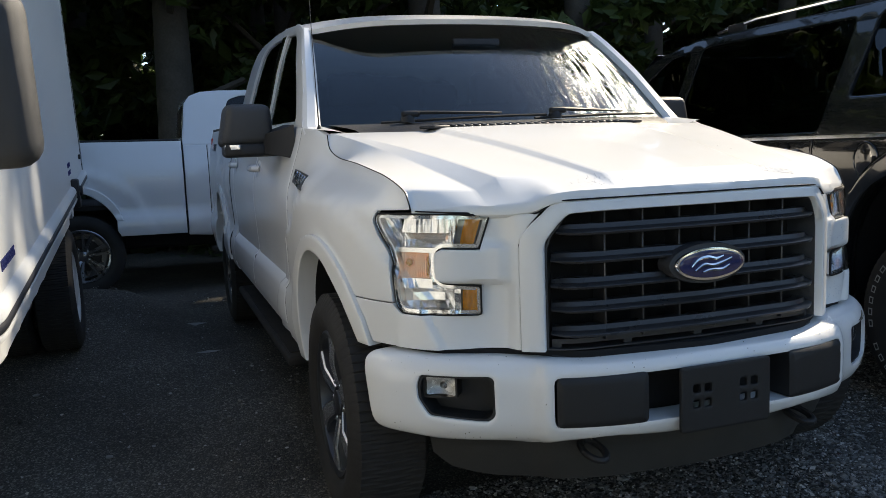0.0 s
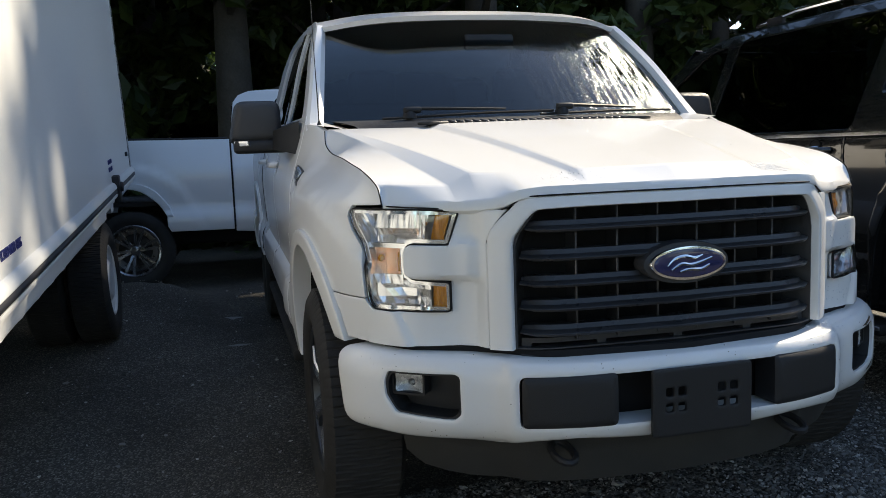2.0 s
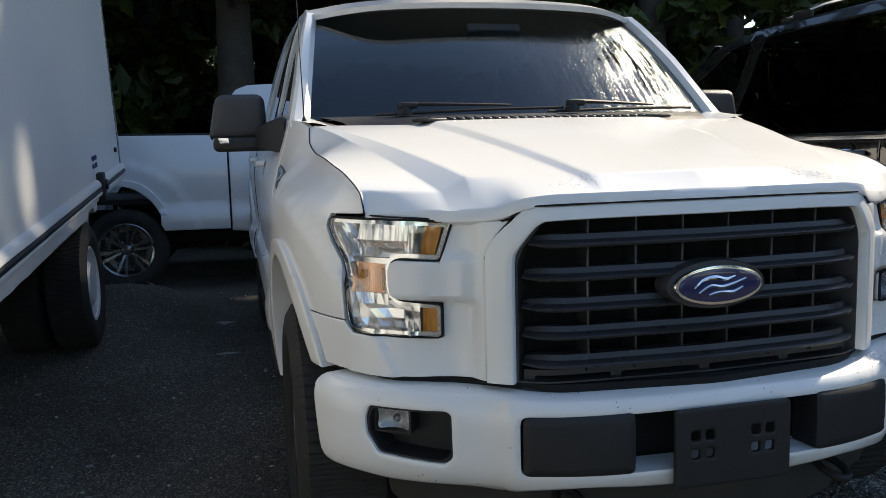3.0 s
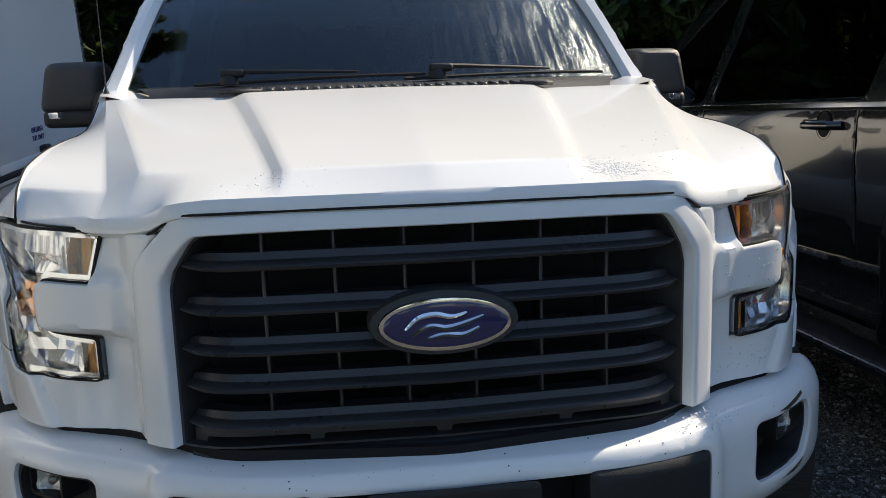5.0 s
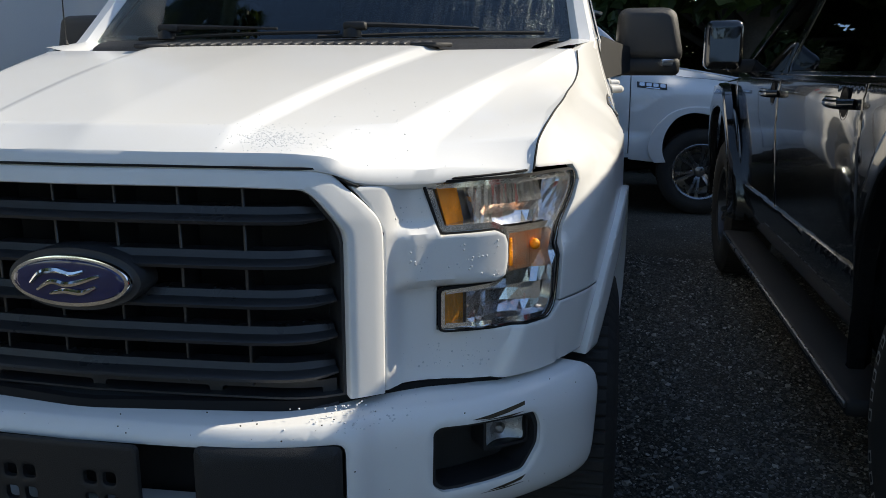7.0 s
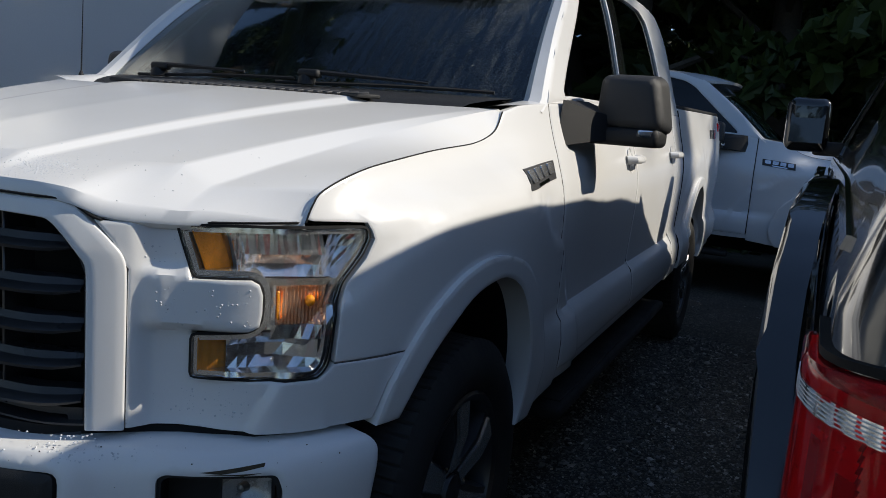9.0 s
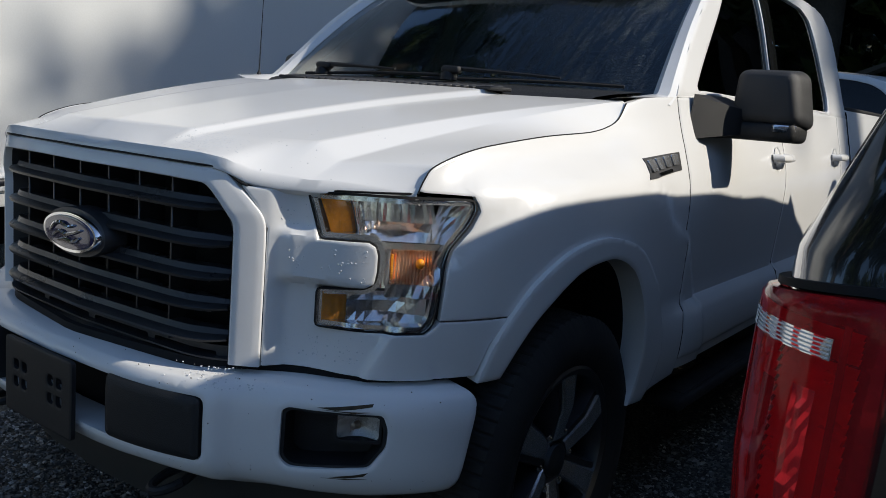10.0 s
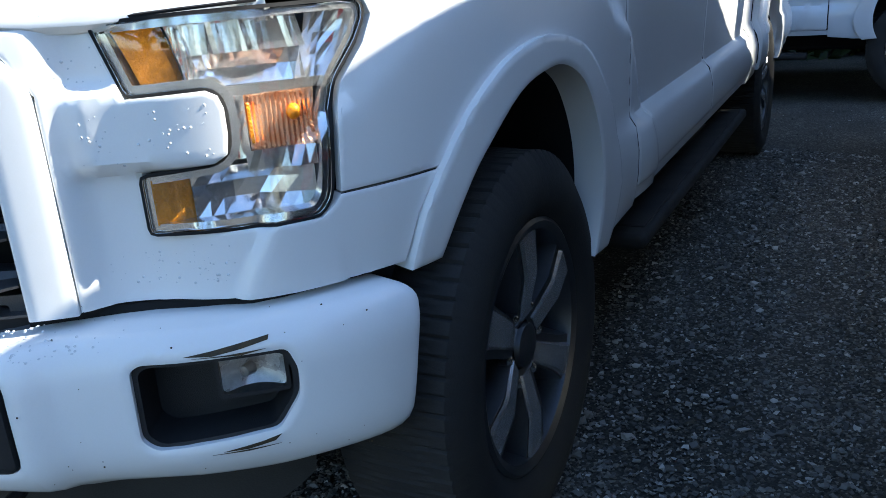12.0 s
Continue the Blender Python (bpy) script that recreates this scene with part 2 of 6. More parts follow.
def tube(points, radius, segs=8, bm=None):
    b = bm or bmesh.new()
    pts = [Vector(p) for p in points]
    rings = []
    for i, p in enumerate(pts):
        d = (pts[min(i + 1, len(pts) - 1)] - pts[max(i - 1, 0)]).normalized()
        u = d.orthogonal().normalized() if not rings else (last - d * last.dot(d)).normalized()
        last = u
        w = d.cross(u)
        r = float(radius[i] if isinstance(radius, (list, tuple)) else radius)
        rings.append([b.verts.new(p + r * (u * math.cos(2 * math.pi * k / segs) + w * math.sin(2 * math.pi * k / segs))) for k in range(segs)])
    for r0, r1 in zip(rings, rings[1:]):
        for k in range(segs):
            b.faces.new((r0[k], r0[(k + 1) % segs], r1[(k + 1) % segs], r1[k]))
    b.faces.new(rings[0])
    b.faces.new(rings[-1])
    return b


def spline(points, n=12, slack=0.5):
    """Cardinal spline through points of any dimension; less slack gives straighter spans."""
    p = np.array(points, float)
    out = []
    for i in range(len(p) - 1):
        a, b, c, d = p[max(i - 1, 0)], p[i], p[i + 1], p[min(i + 2, len(p) - 1)]
        for k in range(n):
            t = k / n
            m0, m1 = slack * (c - a), slack * (d - b)
            out.append((2 * t**3 - 3 * t * t + 1) * b + (t**3 - 2 * t * t + t) * m0 + (3 * t * t - 2 * t**3) * c + (t**3 - t * t) * m1)
    out.append(p[-1])
    return np.array(out)


def inside(pts, poly):
    x, y = pts[:, 0], pts[:, 1]
    hit = np.zeros(len(pts), bool)
    px, py = poly[:, 0], poly[:, 1]
    for i in range(len(poly)):
        j = i - 1
        cross = (py[i] > y) != (py[j] > y)
        if cross.any():
            with np.errstate(divide="ignore", invalid="ignore"):
                xs = (px[j] - px[i]) * (y - py[i]) / (py[j] - py[i]) + px[i]
            hit ^= cross & (x < xs)
    return hit


def dense(poly, step):
    out = []
    p = np.array(poly, float)
    for a, b in zip(p, np.roll(p, -1, 0)):
        k = max(1, int(np.ceil(np.hypot(*(b - a)) / step)))
        out += [a + (b - a) * i / k for i in range(k)]
    return np.array(out)


def rounded(poly, r, n=4):
    """A polygon with its corners rounded."""
    p = np.array(poly, float)
    out = []
    for a, b, c in zip(np.roll(p, 1, 0), p, np.roll(p, -1, 0)):
        la, lc = np.hypot(*(a - b)), np.hypot(*(c - b))
        q = min(r, la * 0.45, lc * 0.45)
        s, e = b + (a - b) * q / la, b + (c - b) * q / lc
        out += [(1 - t) ** 2 * s + 2 * t * (1 - t) * b + t * t * e for t in np.linspace(0, 1, n)]
    return np.array(out)


def panel(outline, holes, place, step=0.04, depth=0.02, edge=0.003, ring=0.006, flange=True):
    """A sheet cut to an outline with holes, laid on a curved surface by place(u, v, inward), with a rolled edge and a flange."""
    from mathutils.geometry import delaunay_2d_cdt

    loops = [dense(outline, step)] + [dense(h, step) for h in holes]
    pts, edges, rim = [], [], set()
    for lp in loops:
        n0 = len(pts)
        pts += [tuple(p) for p in lp]
        edges += [(n0 + i, n0 + (i + 1) % len(lp)) for i in range(len(lp))]
    border = np.array(pts)

    def ok(q):
        good = inside(q, loops[0])
        for h in loops[1:]:
            good &= ~inside(q, h)
        return good

    extra = []
    for ring_k in ((ring, ring * 2.3) if ring else ()):
        for lp in loops:
            t = np.roll(lp, -1, 0) - np.roll(lp, 1, 0)
            nrm = np.stack([-t[:, 1], t[:, 0]], 1) / np.maximum(np.hypot(*t.T), 1e-9)[:, None]
            for sgn in (1, -1):
                q = lp + sgn * ring_k * nrm
                q = q[ok(q)]
                if len(q):
                    d = np.sqrt(((q[:, None] - border[None]) ** 2).sum(-1)).min(1)
                    extra.append(q[d > ring_k * 0.8])
    lo, hi = border.min(0), border.max(0)
    gx, gy = np.meshgrid(np.arange(lo[0], hi[0], step), np.arange(lo[1], hi[1], step))
    gx = gx + (np.arange(gx.shape[0]) % 2)[:, None] * step * 0.5
    q = np.stack([gx.ravel(), gy.ravel()], 1)
    q = q[ok(q)]
    if len(q):
        d = np.sqrt(((q[:, None] - border[None]) ** 2).sum(-1)).min(1)
        extra.append(q[d > max(step * 0.45, ring * 3.2)])
    for e in extra:
        pts += [tuple(p) for p in e]
    vs, es, fs, *_ = delaunay_2d_cdt([Vector(p) for p in pts], edges, [], 0, 1e-7)
    v2 = np.array([(v.x, v.y) for v in vs])
    cen = np.array([v2[list(f)].mean(0) for f in fs])
    good = ok(cen)
    fs = [f for f, g in zip(fs, good) if g]
    count = {}
    for f in fs:
        for a, b in zip(f, (*f[1:], f[0])):
            count.setdefault((min(a, b), max(a, b)), []).append((a, b))
    bnd = [k for k, w in count.items() if len(w) == 1]
    rimv = {i for k in bnd for i in k}
    bm = bmesh.new()
    mv = {}
    for f in fs:
        for i in f:
            if i not in mv:
                mv[i] = bm.verts.new(place(v2[i][0], v2[i][1], edge if i in rimv else 0.0))
        try:
            bm.faces.new([mv[i] for i in f])
        except ValueError:
            pass
    if flange:
        low = {i: bm.verts.new(place(v2[i][0], v2[i][1], depth)) for i in rimv}
        for a, b in bnd:
            c, d = count[(a, b)][0]
            try:
                bm.faces.new((mv[d], mv[c], low[c], low[d]))
            except ValueError:
                pass
    return bm

# ---- pickup truck: surfaces ----
def ramp(v, a, b):
    k = min(max((v - a) / (b - a), 0.0), 1.0)
    return k * k * (3 - 2 * k)


PLAN = spline([(0, 0.02), (0.3, 0.035), (0.42, 0.05), (0.51, 0.10), (0.61, 0.175), (0.70, 0.215), (0.76, 0.253), (0.818, 0.314), (0.885, 0.42),
               (0.923, 0.516), (0.955, 0.65), (0.975, 0.85), (0.985, 1.1), (0.988, 1.35), (0.99, 1.6), (0.99, 1.9), (0.99, 2.3), (0.99, 2.8), (0.99, 3.4), (0.99, 4.2), (0.99, 5.2), (0.99, 6.6)], 20)
BUMP = spline([(0, -0.06), (0.3, -0.045), (0.5, 0.01), (0.6, 0.07), (0.74, 0.155), (0.84, 0.235), (0.910, 0.315), (0.945, 0.39), (0.960, 0.46), (0.966, 0.55)], 16)


class Plan:
    """A plan line, walked by its length from the centre, with outward normals; negative lengths mirror it."""

    def __init__(self, pts):
        self.p = pts
        self.s = np.r_[0, np.cumsum(np.hypot(*np.diff(pts, axis=0).T))]
        t = np.gradient(pts, axis=0)
        t /= np.hypot(*t.T)[:, None]
        self.n = np.stack([t[:, 1], -t[:, 0]], 1)

    def at(self, s, inward):
        a = abs(s)
        x, y = np.interp(a, self.s, self.p[:, 0]), np.interp(a, self.s, self.p[:, 1])
        nx, ny = np.interp(a, self.s, self.n[:, 0]), np.interp(a, self.s, self.n[:, 1])
        return math.copysign(1, s) * (x - nx * inward), y - ny * inward


BODY, FRONT = Plan(PLAN), Plan(BUMP)
PROFILE_Z = [0.46, 0.50, 0.54, 0.60, 0.66, 0.715, 0.740, 0.80, 0.95, 1.10, 1.20, 1.28, 1.345, 1.40]
PROFILE_X = [0.050, 0.012, -0.008, -0.020, -0.022, -0.010, 0.019, 0.015, 0.004, 0.000, 0.005, 0.014, 0.026, 0.045]
HUB_Y, HUB_Z, BASE = 0.79, 0.410, 3.68


def body_inset(s, z):
    """How far the skin lies inside the plan line: fender crown, door section, swell over the wheel."""
    crown = 0.085 * max(0.0, (z - 1.05) / 0.28) ** 2
    door = np.interp(z, PROFILE_Z, PROFILE_X)
    w = min(max((s - 1.5 - 0.3 * (1 - ramp(z, 0.78, 1.0))) / (0.55 - 0.25 * (1 - ramp(z, 0.78, 1.0))), 0.0), 1.0)
    w = w * w * (3 - 2 * w)
    low = 0.0 if z > 0.8 else 0.05 * ((0.8 - z) / 0.3) ** 2 * (1 if s < 1.2 else 0.3)
    front = crown + (low if s > 0.95 else 0.0)
    return front * (1 - w) + door * w


def swell(s, z, hub_s):
    r = math.hypot((s - hub_s) * 1.0, (z - 0.46) * 1.05)
    k = min(max((0.722 - r) / 0.018, 0.0), 1.0)
    return 0.014 * k * k * (3 - 2 * k)


def skin(extra=0.0, hub_s=HUB_Y + 0.68):
    def place(s, z, inward):
        x, y = BODY.at(s, body_inset(abs(s), z) - extra - swell(abs(s), z, hub_s) + inward)
        return Vector((x, y, z))
    return place


def side_s(y):
    return y + 0.622


LAMP = [(0.653, 1.087), (0.78, 1.092), (1.031, 1.094), (1.036, 1.070), (1.018, 1.035), (0.977, 0.984), (0.962, 0.934), (0.954, 0.85), (0.948, 0.82),
        (0.928, 0.798), (0.80, 0.795), (0.684, 0.795), (0.684, 0.883), (0.795, 0.893), (0.814, 0.905), (0.818, 0.93), (0.818, 0.965), (0.812, 0.982),
        (0.797, 0.990), (0.686, 0.986)]
HOODCUT = [(0.899, 1.100), (0.917, 1.131), (0.948, 1.159), (1.05, 1.191), (1.16, 1.212), (1.33, 1.236), (1.50, 1.252), (1.59, 1.263), (1.66, 1.285), (1.715, 1.328)]
ARCH_IN = [(1.118, 0.69), (1.165, 0.765), (1.23, 0.836), (1.35, 0.915), (1.47, 0.941), (1.55, 0.935), (1.64, 0.893), (1.70, 0.83), (1.742, 0.75), (1.762, 0.66), (1.755, 0.57), (1.725, 0.495)]
ARCH_OUT = [(1.058, 0.686), (1.090, 0.772), (1.155, 0.86), (1.225, 0.925), (1.336, 0.980), (1.49, 0.998), (1.66, 0.955), (1.772, 0.872), (1.850, 0.771), (1.892, 0.64), (1.868, 0.54), (1.825, 0.488)]

ARCH_IN = [(float(s), float(z)) for s, z in spline(ARCH_IN, 4)]
ARCH_OUT = [(float(s), float(z)) for s, z in spline(ARCH_OUT, 4)]


def shifted(poly, d):
    return [(s + d, z) for s, z in poly]


def cab_side_x(z):
    return 0.962 - 0.36 * (z - 1.345) - 0.10 * max(z - 1.6, 0) ** 1.5


def cab_place(extra=0.0):
    def place(y, z, inward):
        return Vector((cab_side_x(z) + extra - inward, y, z - inward * 0.3))
    return place


WIN_F = [(1.52, 1.362), (1.96, 1.700), (2.06, 1.742), (2.20, 1.765), (2.43, 1.780), (2.47, 1.362)]
WIN_R = [(2.585, 1.362), (2.565, 1.786), (2.95, 1.798), (3.20, 1.792), (3.32, 1.755), (3.45, 1.42), (3.42, 1.362)]
CAB_OUT = [(1.34, 1.347), (1.555, 1.530), (1.815, 1.713), (1.90, 1.755), (2.10, 1.800), (2.50, 1.828), (3.00, 1.842), (3.40, 1.838), (3.58, 1.825), (3.69, 1.785), (3.745, 1.72), (3.79, 1.40), (3.79, 1.347)]


ROLL = spline([(0.28, 0.003), (0.34, 0.014), (0.43, 0.043), (0.54, 0.064), (0.71, 0.077), (0.90, 0.077), (1.04, 0.070), (1.14, 0.062), (1.28, 0.058), (1.45, 0.056), (2.40, 0.054), (3.80, 0.036), (5.0, 0.02), (7.0, 0.0)], 10)


def fitted(x, y, z):
    """Lets the upper body out to its true height and rake behind the front wheels, sweeps the hood's rear edge and tucks the shoulders in."""
    tall = min(max((y - 0.9) / 0.7, 0.0), 1.0) * (0.055 * min(max((z - 0.55) / 0.6, 0.0), 1.0) + 0.10 * max(z - 1.345, 0.0))
    rake = 0.012 * max(y - 1.6, 0.0)
    sweep = -0.07 + 0.155 * ramp(abs(x), 0.45, 0.85)
    high = max(ramp(z, 0.97, 1.12), ramp(y, 1.29, 1.35))
    back = sweep * ramp(y, 0.42, 1.05) * high * (1 - ramp(y, 1.55, 2.3 if z < 1.36 else 3.2))
    brow = float(np.interp(y, (0.30, 0.45, 0.95, 1.15, 1.40), (1.125, 1.185, 1.245, 1.290, 1.330)))
    broad = 0.10 + 0.22 * ramp(y, 0.95, 1.35)
    roll = float(np.interp(y, ROLL[:, 0], ROLL[:, 1])) * ramp(z, brow - broad, brow) * ramp(abs(x), 0.6, 0.8) * (1 - 0.45 * ramp(z, 1.36, 1.75))
    return Vector((x - math.copysign(roll, x), y + back, z + tall + rake))


def hood_mesh():
    """Hood of flat facets: raised centre, side plateau, sloping outer facet, and a nose that folds down to a lip; the outer column follows the fender cut."""
    cut = [fitted(*skin()(s, z, 0.0)) for s, z in spline(HOODCUT, 6)]
    run = np.r_[0, np.cumsum([(b - a).length for a, b in zip(cut, cut[1:])])]
    run /= run[-1]

    def cut_at(f):
        return np.array([float(np.interp(f, run, [c[i] for c in cut])) for i in range(3)]) + (-0.0045, 0.0015, -0.0015)

    # front end, rear end and crown of each crease line, from the centre outwards
    creases = [((0, 0.105, 1.192), (0, 1.088, 1.361), 0.012), ((0.270, 0.138, 1.189), (0.428, 1.090, 1.357), 0.011), ((0.294, 0.150, 1.180), (0.474, 1.106, 1.345), 0.011),
               ((0.550, 0.268, 1.187), (0.812, 1.182, 1.350), 0.012), ((0.618, 0.268, 1.151), (0.836, 1.194, 1.351), 0.014)]
    at_cut = 0.085
    foot = [(0, 0.030, 1.128), (0.270, 0.040, 1.128), (0.294, 0.042, 1.128), (0.40, 0.055, 1.127), (0.465, 0.070, 1.121), (0.512, 0.102, 1.098), (0.56, 0.136, 1.092), (0.618, 0.176, 1.090)]
    share = [0.0, 1.0, 2.0, 2.4, 2.65, 2.85, 3.0, 4.0]

    def along(k, t):
        if k == 5:
            return cut_at(at_cut + (1 - at_cut) * t)
        p, q, crown = (np.array(v, float) for v in creases[k])
        return p * (1 - t) + q * t + (0, 0, crown * 4 * t * (1 - t))

    def low(w):
        if w > 4:
            return np.array([np.interp(4.0, share, [f[i] for f in foot]) for i in range(3)]) * (5 - w) + cut_at(0) * (w - 4)
        return np.array([np.interp(w, share, [f[i] for f in foot]) for i in range(3)])

    ws = []
    for k, n in enumerate((9, 3, 12, 5, 8)):
        inner = np.r_[0, 0.06 if n > 4 else 0.2, np.linspace(0, 1, n + 1)[1:-1], 0.94 if n > 4 else 0.8]
        ws += [k + v for v in sorted(set(inner.tolist()))]
    ws.append(5.0)
    lift = lambda w: np.array((0, 0.008, 0.020)) * (1.0 if w < 4.2 else max(0.0, 5 - w) * 1.25)
    half = []
    top = lambda w, t: along(min(int(w), 4), t) * (1 - (w - min(int(w), 4))) + along(min(int(w), 4) + 1, t) * (w - min(int(w), 4))
    half.append([low(w) + (0, 0.017, -0.016) for w in ws])
    half.append([low(w) + (0, 0.001, -0.006) for w in ws])
    half.append([low(w) for w in ws])
    for f in (0.0, 0.06, 0.3, 0.6, 0.88):
        half.append([(low(w) + lift(w)) * (1 - f) + top(w, 0) * f if w < 5 else cut_at(at_cut * (0.3 + 0.7 * f)) for w in ws])
    for t in np.r_[0, 0.012, 0.03, np.linspace(0.06, 1, 24)]:
        half.append([top(w, t) for w in ws])
    half.append([p + (0, 0.004, -0.012) for p in half[-1]])
    half = [row + [row[-1] + (-0.006, 0.002, -0.010)] for row in half]
    return grid([[(-p[0], p[1], p[2]) for p in row[:0:-1]] + [tuple(p) for p in row] for row in half])


def windshield_rows(nu=25, nv=13, grow=0.0):
    rows = []
    for j in range(nv):
        v = j / (nv - 1)
        row = []
        for i in range(nu):
            u = 2 * i / (nu - 1) - 1
            q = 1 - u * u
            b = Vector((0.840 * u, 1.425 - 0.16 * q, 1.382 - 0.004 * q))
            t = Vector((0.740 * u, 2.000 - 0.12 * q, 1.846 + 0.030 * q))
            p = b.lerp(t, v)
            bulge = 0.022 * math.sin(math.pi * v)
            row.append(p + Vector((0, -bulge * 0.65, bulge * 0.75)) + Vector((0, -0.65, 0.75)) * grow)
        rows.append(row)
    return rows


def tyre(R=0.405, rim=0.265, w=0.27, blocks=78):
    prof = [(-w * 0.40, rim), (-w * 0.5, rim + 0.035), (-w * 0.53, (R + rim) / 2), (-w * 0.50, R - 0.035), (-w * 0.44, R - 0.010)]
    tread = [-0.42, -0.30, -0.28, -0.12, -0.10, 0.10, 0.12, 0.28, 0.30, 0.42]
    side = [(a, r, 0) for a, r in prof]
    line = side + [(w * a, R + (0.003 if abs(a) < 0.2 else 0) - 0.002, k + 1) for k, a in enumerate(tread)] + [(-a, r, 0) for a, r in reversed(prof)]
    bm = bmesh.new()
    segs = blocks * 6
    rings = []
    for a, r, k in line:
        ring = []
        for i in range(segs):
            ph = (i + (3 if k in (4, 5, 6, 7) else 0)) % 6
            rr = r
            if k:
                rr = r - (0.0055 if ph == 0 else 0.0) - (0.003 if k in (3, 4, 7, 8) and ph == 3 else 0.0)
            elif r > R - 0.03:
                rr = r - (0.003 if ph == 0 else 0.0)
            t = 2 * math.pi * i / segs
            ring.append(bm.verts.new((a, rr * math.cos(t), rr * math.sin(t))))
        rings.append(ring)
    for r0, r1 in zip(rings, rings[1:]):
        for i in range(segs):
            bm.faces.new((r0[i], r0[(i + 1) % segs], r1[(i + 1) % segs], r1[i]))
    return bm


def spoke(bm, ang, r0, r1, w0, w1, x0, x1, depth, twist=0.0):
    """A tapering spoke whose face is at x0 near the hub and x1 near the rim."""
    pts = []
    for r, w, x in ((r0, w0, x0), ((r0 + r1) / 2, (w0 + w1) / 2 * 0.92, (x0 + x1) / 2 + 0.012), (r1, w1, x1)):
        pts.append([(x, r, -w / 2 + twist), (x, r, w / 2 + twist), (x - depth, r, w * 0.62 + twist), (x - depth, r, -w * 0.62 + twist)])
    rot = Matrix.Rotation(ang, 4, "X")
    rings = [[bm.verts.new(rot @ Vector(p)) for p in ring] for ring in pts]
    for a, b in zip(rings, rings[1:]):
        for k in range(4):
            bm.faces.new((a[k], a[(k + 1) % 4], b[(k + 1) % 4], b[k]))
    bm.faces.new(rings[0])
    bm.faces.new(rings[-1])


def wheel(parent, at, side, style, R=0.405, phase=0.0, w=0.27):
    """A wheel under its vehicle; +x of the wheel looks outward."""
    hold = new("wheel")
    hold.parent = parent
    hold.matrix_basis = Matrix.Translation(at) @ (Matrix() if side > 0 else Matrix.Rotation(math.pi, 4, "Z")) @ Matrix.Rotation(phase, 4, "X")
    rim = {"six": 0.244, "multi": 0.245, "steel": 0.215, "lug": 0.238}[style]
    part("tyre", tyre(R, rim, w), RUBBER, hold)
    barrel = revolve([(w * 0.44, rim + 0.012), (w * 0.46, rim + 0.004), (w * 0.43, rim - 0.012), (0.02, rim - 0.03), (-w * 0.4, rim - 0.02), (-w * 0.4, 0.10), (-0.03, 0.06), (-0.02, 0.0005)], 64)
    part("rim", barrel, {"six": RIM_D, "multi": RIM_S, "steel": STEEL_W, "lug": RIM_D}[style], hold)
    disc = revolve([(-0.03, 0.16), (-0.035, 0.155), (-0.035, 0.02)], 40)
    part("brake_disc", disc, RIM_D, hold)
    if style == "six":
        for k in range(6):
            b, d = bmesh.new(), bmesh.new()
            spoke(b, k * math.pi / 3, 0.056, rim - 0.006, 0.036, 0.064, 0.090, 0.106, 0.006, -0.006)
            spoke(d, k * math.pi / 3, 0.045, rim, 0.064, 0.104, 0.083, 0.099, 0.06)
            part("spoke", d, RIM_D, hold)
            part("spoke_face", b, RIM_M, hold, "machined bright spoke face")
    elif style == "multi":
        for k in range(12):
            b = bmesh.new()
            spoke(b, k * math.pi / 6 + (0.09 if k % 2 else -0.09), 0.05, rim, 0.022, 0.030, 0.06, 0.105, 0.04)
            part("spoke", b, RIM_S, hold)
    elif style == "lug":
        for k in range(6):
            for off in (-0.14, 0.14):
                b = bmesh.new()
                spoke(b, k * math.pi / 3 + off, 0.06, rim, 0.026, 0.034, 0.05, 0.098, 0.045)
                part("spoke", b, RIM_S, hold)
    else:
        b = revolve([(w * 0.44, rim), (0.085, rim - 0.02), (0.07, 0.15), (0.10, 0.11), (0.095, 0.001)], 48)
        part("wheel_disc", b, STEEL_W, hold)
    face = 0.034 if style == "six" else 0.0
    part("hub_cap", revolve([(0.05 + face, 0.046), (0.060 + face, 0.044), (0.064 + face, 0.036), (0.065 + face, 0.0005)], 32), RIM_D if style == "six" else RIM_S, hold)
    for k in range(6):
        a = k * math.pi / 3 + 0.52
        b = revolve([(0.035 + face, 0.013), (0.06 + face * 0.8, 0.012), (0.066 + face * 0.8, 0.006), (0.067 + face * 0.8, 0.0004)], 6, at=(0, 0.078 * math.cos(a), 0.078 * math.sin(a)))
        part("lug_nut", b, CHROME, hold)
    return hold


def seam(points, parent, r=0.0035, name="panel_gap"):
    """A dark shut line between two panels: a near-black tube paints the gap's shade."""
    return part(name, tube(points, r, 5), VOID, parent)


